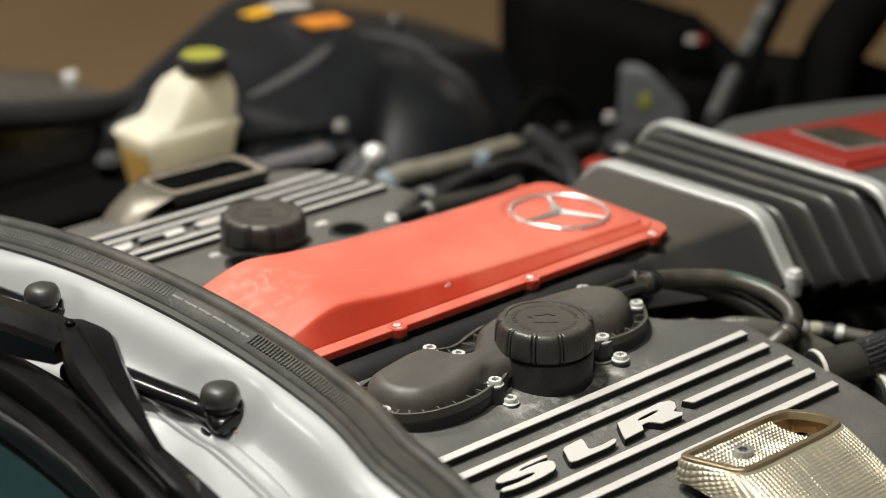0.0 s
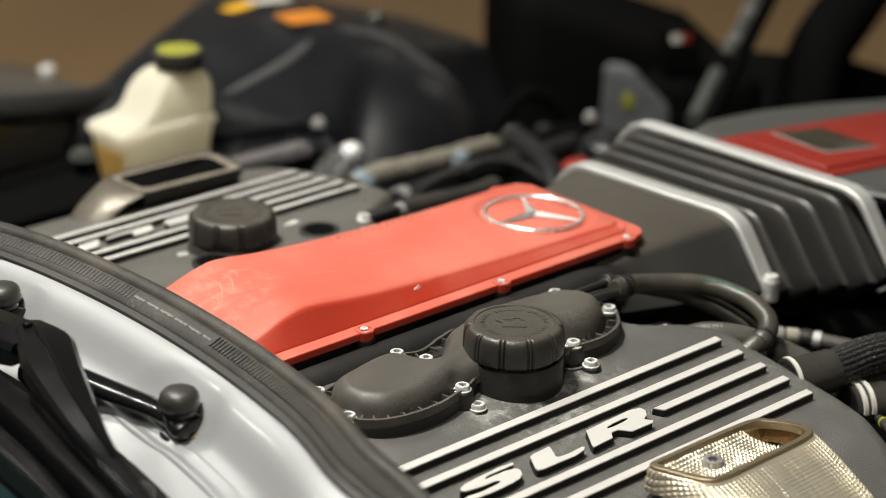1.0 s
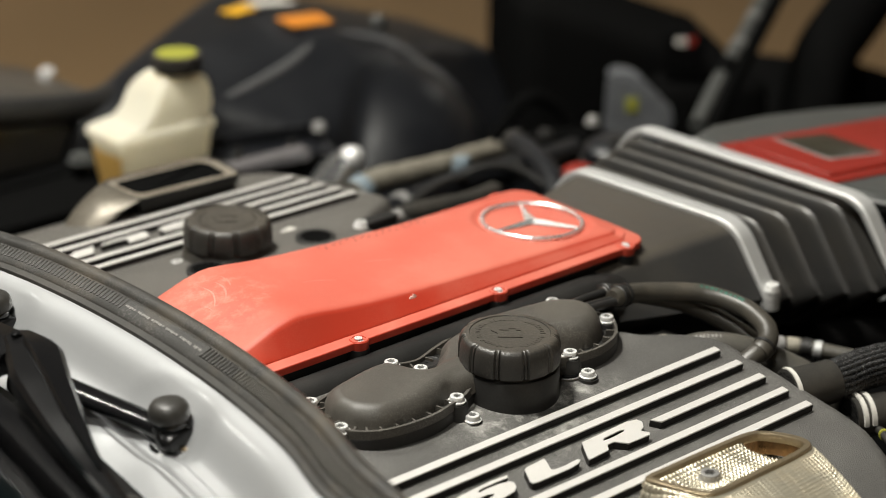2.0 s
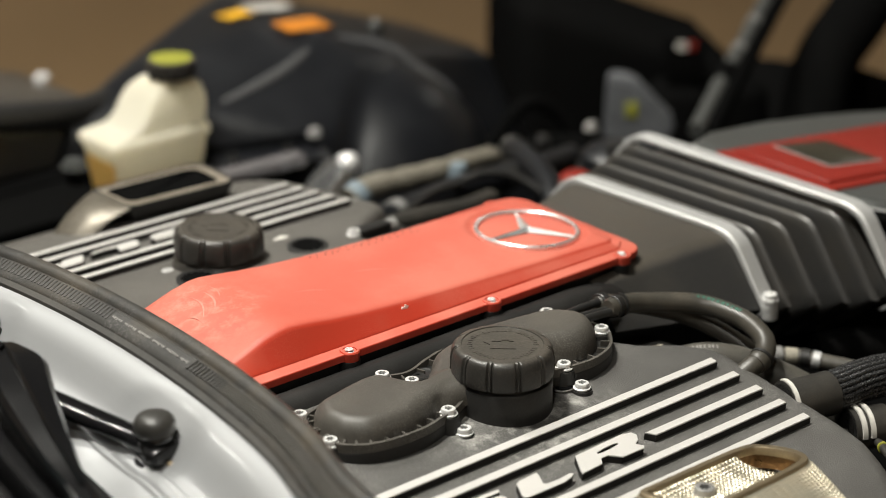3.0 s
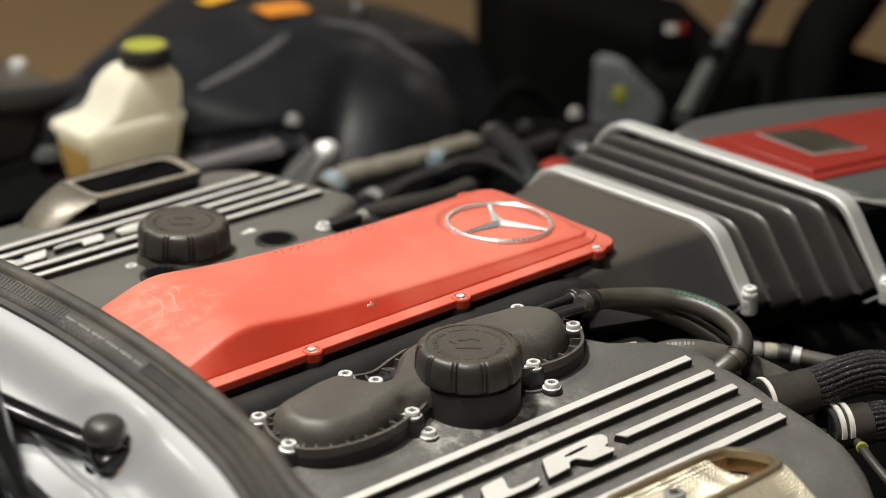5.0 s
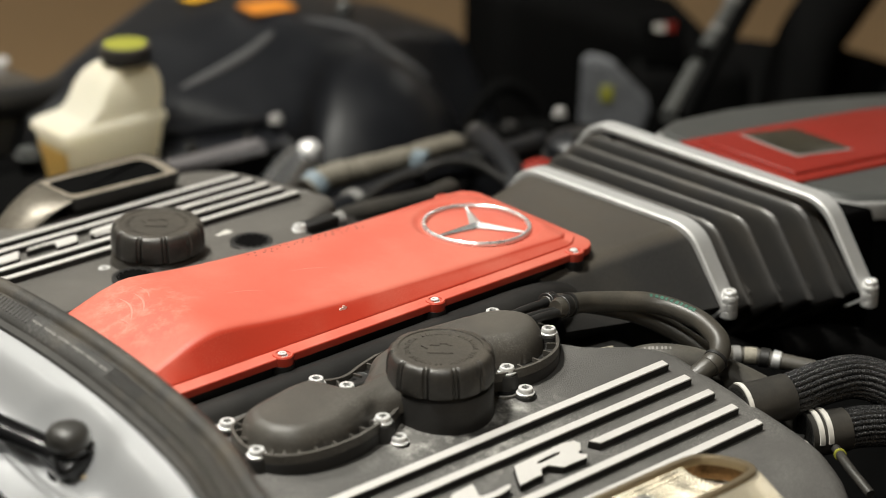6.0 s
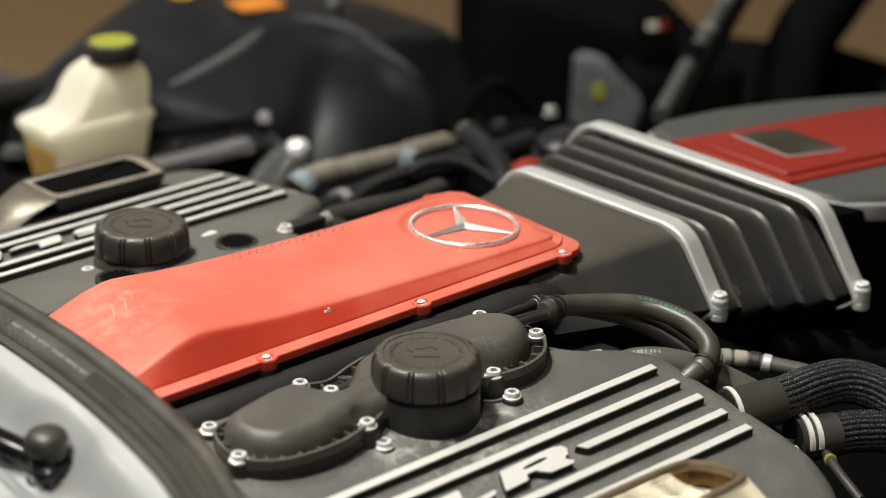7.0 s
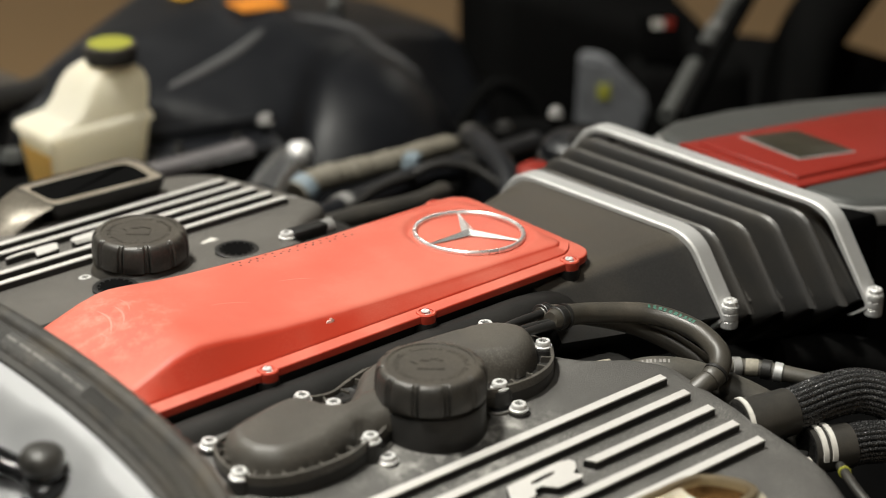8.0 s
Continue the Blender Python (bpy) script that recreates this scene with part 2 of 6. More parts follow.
OLDRUBBER = material("aged_brown_black_rubber", (0.044, 0.040, 0.033), 0.40, vary=0.2, grain=1000, bump=0.15, stain=0.6, stain_scale=24, stain_colour=(0.095, 0.082, 0.064), spec=0.5)
FENDERPAINT = material("grey_fender_paint", (0.085, 0.080, 0.074), 0.24, 0.4, vary=0.05, grain=2500, bump=0.02, stain=0.2, coat=0.3)
PALERIM = material("oxidised_steel", (0.50, 0.435, 0.35), 0.36, 0.75, vary=0.2, grain=500, bump=0.3, stain=0.6, stain_scale=60, stain_colour=(0.68, 0.61, 0.52))
INK = material("pale_printed_ink", (0.22, 0.21, 0.20), 0.6, vary=0.05)
GREENINK = material("green_printed_ink", (0.034, 0.120, 0.085), 0.6, vary=0.2)
GLOW = bpy.data.materials.new("lamp_glow")
GLOW.use_nodes = True
GLOW.node_tree.nodes["Principled BSDF"].inputs["Emission Color"].default_value = (*WARM, 1)
GLOW.node_tree.nodes["Principled BSDF"].inputs["Emission Strength"].default_value = 12

# ---------------------------------------------------------------- mesh tools


def part(name, bm, mat, parent=None, label="", sharp=38, smooth=True):
    """Links a bmesh as one mesh object, under its thing where one is given."""
    bmesh.ops.recalc_face_normals(bm, faces=bm.faces)
    for f in bm.faces:
        f.smooth = smooth
    for e in bm.edges:
        if len(e.link_faces) == 2:
            e.smooth = e.calc_face_angle(0) < radians(sharp)
    me = bpy.data.meshes.new(name)
    bm.to_mesh(me)
    bm.free()
    me.materials.append(mat)
    ob = new(name, me)
    if parent is not None:
        ob.parent = parent
    if label:
        tagged(ob, label)
    return ob


def thing(name, label, category, group="", place=(0, 0, 0), kind=""):
    ob = new(name)
    ob.empty_display_size = 0.02
    ob.location = place
    return tagged(ob, label, category, group, kind)


def merge(bm, other, m=None):
    me = bpy.data.meshes.new("tmp")
    other.to_mesh(me)
    other.free()
    if m is not None:
        me.transform(m)
    bm.from_mesh(me)
    bpy.data.meshes.remove(me)
    return bm


def moved(bm, m):
    bmesh.ops.transform(bm, matrix=m, verts=bm.verts)
    return bm


def loft(rings, closed=True, caps=True):
    """Skin over rings of equal count."""
    bm = bmesh.new()
    vs = [[bm.verts.new(p) for p in ring] for ring in rings]
    n = len(rings[0])
    for a, b in zip(vs, vs[1:]):
        for i in range(n if closed else n - 1):
            j = (i + 1) % n
            bm.faces.new((a[i], a[j], b[j], b[i]))
    if caps and closed:
        bm.faces.new(vs[0][::-1])
        bm.faces.new(vs[-1])
    return bm


def box(x0, x1, y0, y1, z0, z1, bev=0.0, seg=2):
    bm = bmesh.new()
    bmesh.ops.create_cube(bm, size=1)
    for v in bm.verts:
        v.co = Vector(((x0 + x1) / 2 + v.co.x * (x1 - x0), (y0 + y1) / 2 + v.co.y * (y1 - y0), (z0 + z1) / 2 + v.co.z * (z1 - z0)))
    if bev:
        bmesh.ops.bevel(bm, geom=list(bm.edges), offset=bev, segments=seg, profile=0.5, affect="EDGES")
    return bm


def lathe(profile, seg=48, wobble=None):
    """profile: (radius, z) from bottom to top, round z."""
    rings = []
    for r, z in profile:
        ring = []
        for i in range(seg):
            a = 2 * math.pi * i / seg
            rr = r + (wobble(a, r, z) if wobble else 0)
            ring.append((rr * math.cos(a), rr * math.sin(a), z))
        rings.append(ring)
    return loft(rings)


def spline(points, steps=8):
    """Catmull-Rom through the points."""
    p = [Vector(q) for q in points]
    p = [2 * p[0] - p[1], *p, 2 * p[-1] - p[-2]]
    out = []
    for a, b, c, d in zip(p, p[1:], p[2:], p[3:]):
        for k in range(steps):
            t = k / steps
            out.append(0.5 * (2 * b + (c - a) * t + (2 * a - 5 * b + 4 * c - d) * t * t + (3 * b - a - 3 * c + d) * t ** 3))
    return [*out, p[-2]]


def ring_spline(points, steps=6):
    """A closed smooth outline through 2D points."""
    p = [Vector(q) for q in points]
    out, n = [], len(p)
    for i in range(n):
        a, b, c, d = p[i - 1], p[i], p[(i + 1) % n], p[(i + 2) % n]
        for k in range(steps):
            t = k / steps
            out.append(0.5 * (2 * b + (c - a) * t + (2 * a - 5 * b + 4 * c - d) * t * t + (3 * b - a - 3 * c + d) * t ** 3))
    return out


def sweep(path, shape, twist=0.0):
    """path: points; shape(s, k) gives (across, above) offsets of ring k, s from 0 to 1."""
    rings, n = [], len(path)
    side = None
    for i, p in enumerate(path):
        way = (path[min(i + 1, n - 1)] - path[max(i - 1, 0)]).normalized()
        if side is None:
            side = way.cross(Vector((0, 0, 1)))
            side = side.normalized() if side.length > 1e-4 else Vector((1, 0, 0))
        side = (side - way * side.dot(way)).normalized()
        up = side.cross(way)
        rings.append([p + side * a + up * b for a, b in shape(i / (n - 1))])
    return loft(rings)


def tube(points, radius, seg=16, steps=8):
    path = spline(points, steps) if steps else [Vector(p) for p in points]
    rad = radius if callable(radius) else (lambda s: radius)
    return sweep(path, lambda s: [(rad(s) * math.cos(2 * math.pi * k / seg), rad(s) * math.sin(2 * math.pi * k / seg)) for k in range(seg)])


def inset(poly, d):
    """The 2D outline moved inwards by d (counter-clockwise outline)."""
    out, n = [], len(poly)
    for i in range(n):
        a, b, c = poly[i - 1], poly[i], poly[(i + 1) % n]
        e, f = (b - a), (c - b)
        m = Vector((-e.y, e.x)).normalized() + Vector((-f.y, f.x)).normalized()
        m = m.normalized() if m.length > 1e-6 else Vector((0, 0))
        out.append(b + m * d)
    return out


def turned_right(poly):
    poly = [Vector(p[:2]) for p in poly]
    area = sum(a.x * b.y - b.x * a.y for a, b in zip(poly, poly[1:] + poly[:1]))
    return poly if area > 0 else poly[::-1]


def puffy(poly, z0, z1, r, steps=4, squash=1.0):
    """A plate over an outline whose upper rim is rounded by r."""
    poly = turned_right(poly)
    rings = [[(p.x, p.y, z0) for p in poly]]
    for k in range(steps + 1):
        a = math.pi / 2 * k / steps
        ring = inset(poly, r * (1 - math.cos(a)))
        rings.append([(p.x, p.y, z1 - r * squash + r * squash * math.sin(a)) for p in ring])
    return loft(rings)


def holed(outline, holes, z0, z1):
    """A straight plate over an outline with holes."""
    bm = bmesh.new()
    for loop in (outline, *holes):
        vs = [bm.verts.new((p[0], p[1], z0)) for p in loop]
        for a, b in zip(vs, vs[1:] + vs[:1]):
            bm.edges.new((a, b))
    bmesh.ops.triangle_fill(bm, edges=list(bm.edges), use_beauty=True)
    up = bmesh.ops.extrude_face_region(bm, geom=list(bm.faces))
    for v in up["geom"]:
        if isinstance(v, bmesh.types.BMVert):
            v.co.z = z1
    return bm


def rounded(x0, x1, y0, y1, r, seg=5):
    """A rounded rectangle outline."""
    out = []
    for cx, cy, a0 in ((x1 - r, y1 - r, 0), (x0 + r, y1 - r, 90), (x0 + r, y0 + r, 180), (x1 - r, y0 + r, 270)):
        for k in range(seg + 1):
            a = radians(a0 + 90 * k / seg)
            out.append(Vector((cx + r * math.cos(a), cy + r * math.sin(a))))
    return out


def interp(x, xs, ys):
    return float(np.interp(x, xs, ys))


# ---------------------------------------------------------------- fasteners


def star_bolt(radius=0.0053, height=0.0038, name="flange_bolt", label="zinc-plated flange bolt with a star-shaped socket", mat=None):
    """A round-headed bolt on a washer flange, with a star socket sunk in its head."""
    t = thing(name, label, "bolt")
    w = radius
    part("washer", lathe([(w * 0.96, -0.001), (w * 1.08, 0.0), (w * 1.08, height * 0.14), (w * 0.93, height * 0.24)], 28), mat or BOLT, t)
    bm = bmesh.new()
    n = 24
    rings = []
    for rr, z in ((0.86, 0.001), (0.85, height * 0.82), (0.80, height * 0.97), (0.74, height)):
        rings.append([(w * rr * math.cos(2 * math.pi * i / n), w * rr * math.sin(2 * math.pi * i / n), z) for i in range(n)])
    inner = [(w * (0.50 if i % 4 < 2 else 0.38) * math.cos(2 * math.pi * i / n), w * (0.50 if i % 4 < 2 else 0.38) * math.sin(2 * math.pi * i / n)) for i in range(n)]
    rings.append([(x, y, height) for x, y in inner])
    rings.append([(x, y, height * 0.35) for x, y in inner])
    part("head", merge(bm, loft(rings)), mat or BOLT, t)
    # disc coloured dark for old oil and the shade down in the socket
    part("socket", loft([[(x * 0.97, y * 0.97, height * 0.33) for x, y in inner], [(x * 0.97, y * 0.97, height * 0.62) for x, y in inner]]), GREY, t, "grey star disc, dark for the depth and oil in the socket")
    return t


# ---------------------------------------------------------------- setting: room
ROOM = (-4.5, 6.5, -4.0, 6.5)


def room():
    x0, x1, y0, y1 = ROOM
    tagged(part("floor", box(x0, x1, y0, y1, FLOOR - 0.1, FLOOR), TAN), "warm brown polished showroom floor", "floor", kind="structure")
    # unseen ceiling and walls, added to close the room and shape reflections
    tagged(part("ceiling", box(x0, x1, y0, y1, CEILING, CEILING + 0.1), CEILPAINT), "dark painted ceiling", "ceiling", kind="structure")
    for n, b in (("wall_north", (x0, x1, y1, y1 + 0.1)), ("wall_south", (x0, x1, y0 - 0.1, y0)), ("wall_east", (x1, x1 + 0.1, y0, y1)), ("wall_west", (x0 - 0.1, x0, y0, y1))):
        tagged(part(n, box(*b, FLOOR, CEILING), WALLPAINT), "plain warm brown painted wall", "wall", kind="structure")
    # unseen housings, for the added fill lamps as well
    first = None
    for lx, ly, watts in LAMPS:
        if first is None:
            first = thing("ceiling_lamp", "unseen round recessed ceiling lamp giving warm light", "lamp", "ceiling lamps", (lx, ly, CEILING))
            part("housing", lathe([(0.20, -0.05), (0.20, 0.0), (0.17, 0.0), (0.17, -0.045)], 40), ALU, first)
            part("diffuser", lathe([(0.165, -0.03), (0.165, -0.02)], 40), GLOW, first)
        else:
            copy_thing(first, Matrix.Translation((lx, ly, CEILING)))


room()

# ---------------------------------------------------------------- engine: bank covers


YB = 0.0615
START = 0.1895       # first rib, out from the middle


def bank_z(d):
    """Height of a bank cover's top, d metres out from the middle plane."""
    return -0.0268 - 0.124 * (d - 0.1895) - 3.0 * max(0, d - 0.30) ** 2


def field_drop(d):
    """The ribbed field lies a little below the rim of the cover."""
    t = min(1.0, max(0.0, (d - 0.174) / 0.011))
    return 0.0010 * t * t * (3 - 2 * t)


def bank_front(d):
    return interp(d, [0.075, 0.115, 0.145, 0.157, 0.170, 0.182, 0.212, 0.250, 0.279, 0.300, 0.325, 0.343, 0.372, 0.40], [0.150, 0.165, 0.190, 0.212, 0.2255, 0.231, 0.2305, 0.230, 0.229, 0.226, 0.216, 0.204, 0.180, 0.13])


def bank_cover(sign, label):
    """The ribbed black cover over one cylinder bank; sign -1: towards the camera."""
    cover = thing("engine_cover", label, "engine cover", "bank covers", (0.06, YB + sign * 0.25, -0.04))
    base = Vector(cover.location)
    rows = []
    for d in [*np.linspace(0.075, 0.172, 14), *np.linspace(0.174, 0.187, 7), *np.linspace(0.195, 0.40 if sign < 0 else 0.350, 26)]:
        xf, z = bank_front(d), bank_z(d) - field_drop(d)
        row = [(-0.24, YB + sign * d, z)]
        for x in np.linspace(-0.2, xf - 0.016, 12):
            row.append((x, YB + sign * d, z))
        for k in range(1, 7):
            a = math.pi / 2 * k / 6
            row.append((xf - 0.016 + 0.016 * math.sin(a), YB + sign * d, z - 0.012 * (1 - math.cos(a))))
        row.append((xf + 0.001, YB + sign * d, z - 0.03))
        row.append((xf, YB + sign * d, z - 0.075))
        rows.append([Vector(p) - base for p in row])
    rows.append([p + Vector((0, sign * 0.008, -0.02)) for p in rows[-1]])
    rows.append([p + Vector((0, sign * 0.002, -0.05)) for p in rows[-1]])
    part("shell", loft(rows, closed=False), STAINED if sign < 0 else PLASTIC, cover)
    tilt = Matrix.Rotation(-sign * math.atan(0.124), 4, "X")
    ends = [(0, -0.16, 0.205), (1, -0.16, 0.205), (2, 0.1035, 0.205), (3, -0.16, 0.205), (4, -0.16, 0.205)]
    if sign > 0:
        ends[2:3] = [(2, 0.1035, 0.205)]
    for k, xa, xb in ends:
        d = 0.1895 + 0.0196 * k
        m = Matrix.Translation(Vector(((xa + xb) / 2, YB + sign * d, bank_z(d))) - base) @ tilt
        h, w = (xb - xa) / 2, 0.0029
        # a black rib with a bright milled top
        rib = box(-h, h, -w - 0.0003, w + 0.0003, -0.0045, 0.0034, 0.0004, 1)
        if k == 2 and sign < 0:
            for v in rib.verts:
                if v.co.x < 0:
                    v.co.x -= 0.0020 * (v.co.y / w)
        body = part("rib", moved(rib, m), RIBSIDE, cover)
        top = box(-h + 0.0004, h - 0.0004, -w, w, 0.003, 0.0042, 0.0003, 1)
        if k == 2 and sign < 0:
            for v in top.verts:
                if v.co.x < 0:
                    v.co.x -= 0.0020 * (v.co.y / w)
        part("rib_top", moved(top, m), STRIPE, body, "bright milled metal strip on the rib")
    return cover, base, tilt


def glyphs():
    """Outlines of the three raised characters, each with its holes, in a unit box."""
    s = [(1.0, 0.90), (0.76, 0.94), (0.42, 0.90), (0.22, 0.86), (0.11, 0.76), (0.08, 0.64), (0.12, 0.54), (0.31, 0.46), (0.54, 0.43), (0.61, 0.38), (0.60, 0.31), (0.52, 0.26), (0.28, 0.24), (0.07, 0.29), (0.0, 0.25),
         (0.02, 0.15), (0.14, 0.06), (0.39, 0.02), (0.68, 0.04), (0.85, 0.10), (0.93, 0.25), (0.97, 0.46), (0.94, 0.60), (0.81, 0.67), (0.58, 0.69), (0.49, 0.67), (0.48, 0.73), (0.55, 0.79), (0.76, 0.79), (0.98, 0.78)]
    l = [(0.13, 0.80), (0.21, 0.88), (0.56, 0.92), (0.55, 0.78), (0.46, 0.36), (0.50, 0.28), (0.70, 0.25), (0.96, 0.30), (1.0, 0.23), (0.92, 0.11), (0.73, 0.04), (0.38, 0.05), (0.09, 0.06), (0.0, 0.11), (0.0, 0.24), (0.11, 0.70)]
    r = [(0.16, 0.92), (0.51, 0.96), (0.85, 1.0), (0.98, 0.90), (1.0, 0.70), (0.94, 0.46), (0.86, 0.34), (0.88, 0.22), (0.92, 0.11), (0.88, 0.0), (0.57, 0.02), (0.46, 0.36), (0.36, 0.36), (0.30, 0.11), (0.0, 0.06), (0.02, 0.22)]
    hole = [(0.40, 0.68), (0.38, 0.60), (0.45, 0.57), (0.60, 0.59), (0.70, 0.63), (0.72, 0.70), (0.66, 0.74), (0.50, 0.72)]
    return [(s, []), (l, []), (r, [hole])]


def letters(cover, base, tilt, sign):
    spans = [(-0.0649, -0.0155), (-0.0081, 0.0331), (0.0378, 0.0955)]
    for (outline, holes), (xa, xb) in zip(glyphs(), spans):
        d = START + 0.0389
        m = Matrix.Translation(Vector((0, YB + sign * d, bank_z(d))) - base) @ tilt

        def put(pts):
            out = [(xa + u * (xb - xa), -0.0092 + 0.0184 * v) for u, v in pts]
            return out if sign < 0 else [(0.030 - x, -y) for x, y in out]

        block = part("raised_letter", moved(holed(put(outline), [put(h) for h in holes], -0.0035, 0.0033), m), RIBSIDE, cover, sharp=20)
        part("letter_face", moved(holed(put(outline), [put(h) for h in holes], 0.0034, 0.0042), m), STRIPE, block, "bright milled face of a raised letter", sharp=20)


near_cover, nb, ntilt = bank_cover(-1, "black moulded engine cover with bright metal ribs and raised letters")
letters(near_cover, nb, ntilt, -1)
far_cover, fb, ftilt = bank_cover(1, "black moulded engine cover with bright ribs on the far bank")
letters(far_cover, fb, ftilt, 1)

# ---------------------------------------------------------------- engine: red intake cover
RX = [-0.16, -0.115, -0.09, -0.078, -0.066, -0.052, -0.040, -0.032, -0.02, 0.0, 0.025, 0.068, 0.11, 0.151, 0.19, 0.225, 0.24, 0.248, 0.254, 0.259, 0.262]
RZ = [0.0020, 0.0030, 0.0055, 0.0085, 0.0130, 0.0180, 0.0208, 0.0212, 0.0200, 0.0172, 0.0146, 0.0118, 0.0100, 0.0086, 0.0073, 0.0062, 0.0056, 0.0050, 0.0038, 0.0020, 0.0008]
RED_END = 0.268


def red_top(x):
    return interp(x, RX, RZ)


def dish(r):
    t = min(1.0, max(0.0, (0.0455 - r) / 0.0060))
    return t * t * (3 - 2 * t)


def red_cover():
    cover = thing("intake_cover", "red painted intake cover with a raised back and scuffed paint", "engine cover", "", (0.08, YC, -0.004))
    base = Vector(cover.location)
    # flange with rounded front corners and round bolt lugs
    half, mid = 0.0685, 0.0615
    out = [Vector((-0.16, -half)), Vector((RED_END - 0.016, -half))]
    for k in range(7):
        a = -math.pi / 2 + math.pi / 2 * k / 6
        out.append(Vector((RED_END - 0.016 + 0.016 * math.cos(a), -half + 0.016 + 0.016 * math.sin(a))))
    for k in range(7):
        a = math.pi / 2 * k / 6
        out.append(Vector((RED_END - 0.016 + 0.016 * math.cos(a), half - 0.016 + 0.016 * math.sin(a))))
    out += [Vector((-0.16, half))]
    flange = puffy([p + Vector((0, mid)) for p in out], -0.0042, 0.0008, 0.0012, 3)
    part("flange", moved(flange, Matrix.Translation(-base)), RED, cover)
    for x in (-0.12, 0.0, 0.1212, 0.245):
        for s in ((-1, 1) if x > 0.2 else (-1,)):
            lug = lathe([(0.0062, -0.0066), (0.0066, -0.0020), (0.0065, 0.0006), (0.0058, 0.0014), (0.0047, 0.0014), (0.0044, 0.0004)], 28)
            part("lug", moved(lug, Matrix.Translation(Vector((x, YC - 0.0690 if s < 0 else 0.1298, 0 if s < 0 else -0.002)) - base)), RED, cover)
        part("lug_post", moved(lathe([(0.0050, -0.022), (0.0054, -0.0060), (0.0060, -0.0052)], 20), Matrix.Translation(Vector((x, YC - 0.0690, 0)) - base)), SMOOTH, cover, "black post under a red lug")
    # raised body, a skin over cross-sections
    rings = []
    xs = sorted({*RX, *np.linspace(-0.15, 0.16, 36).round(4).tolist(), *np.linspace(0.163, 0.255, 36).round(4).tolist()})
    for x in xs:
        h = red_top(x)
        w = 0.0605 - (0.010 * max(0, (x - 0.245) / 0.017) ** 2 if x > 0.245 else 0)
        run = 0.0095 + 0.12 * max(0, h - 0.006)
        r = min(0.0038, h * 0.45)
        half_ring = [(w + 0.0012, -0.001), (w + 0.0006, 0.0012), (w - 0.0002, 0.0022)]
        cx, cz = w - run, h
        half_ring += [(cx + r * 0.9, cz - r * 1.0), (cx + r * 0.45, cz - r * 0.45), (cx, cz - r * 0.14), (cx - r * 0.8, cz)]
        half_ring = [(a, max(b, -0.001 + 0.0002 * i)) for i, (a, b) in enumerate(half_ring)]
        flat = cx - r * 0.8
        half_ring += [(flat * f, cz + 0.0008 * (1 - f * f)) for f in np.linspace(0.95, 0.03, 18)]
        ring = [(a, b) for a, b in half_ring] + [(-a, b) for a, b in half_ring[::-1]]
        # a shallow round dish carries the emblem
        ring = [(a, b - 0.0030 * dish(math.hypot(x - 0.2185, a))) if b > cz - 0.0004 else (a, b) for a, b in ring]
        rings.append([Vector((x, YC - a, b)) - base for a, b in ring])
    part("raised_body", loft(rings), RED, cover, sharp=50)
    return cover


red_cover()


def emblem():
    """A chrome ring with three tapering spokes, let into the red cover."""
    e = thing("round_emblem", "polished chrome ring emblem with three tapering spokes", "emblem", "", (0.2185, YC + 0.0005, red_top(0.2185) - 0.0014))
    lean = Matrix.Rotation(0.034, 4, "Y")
    R = 0.0365
    rings = []
    for i in range(72):
        a = 2 * math.pi * i / 72
        rings.append([((R + 0.0017 * math.cos(b)) * math.cos(a), (R + 0.0017 * math.cos(b)) * math.sin(a), 0.0019 * math.sin(b)) for b in [2 * math.pi * k / 10 for k in range(10)]])
    rings.append(rings[0])
    part("ring", moved(loft(rings, caps=False), lean), CHROME, e)
    for k in range(3):
        a = radians(SPOKE + 120 * k)
        way, side = Vector((math.cos(a), math.sin(a), 0)), Vector((-math.sin(a), math.cos(a), 0))
        bm = bmesh.new()
        l0, l1 = side * 0.0046 + way * 0.0027, -side * 0.0046 + way * 0.0027
        tip, mid, low = way * (R - 0.001), Vector((0, 0, 0.0026)), Vector((0, 0, -0.002))
        c = way * 0.0
        v = [bm.verts.new(p) for p in (mid, l0, tip + side * 0.0006, tip + Vector((0, 0, 0.0008)), tip - side * 0.0006, l1, low)]
        for f in ((0, 1, 2, 3), (0, 3, 4, 5), (6, 2, 1), (6, 5, 4), (6, 4, 3, 2), (6, 1, 0), (6, 0, 5)):
            bm.faces.new([v[i] for i in f])
        part("spoke", moved(bm, lean), CHROME, e, sharp=10)
    return e


SPOKE = -60
emblem()

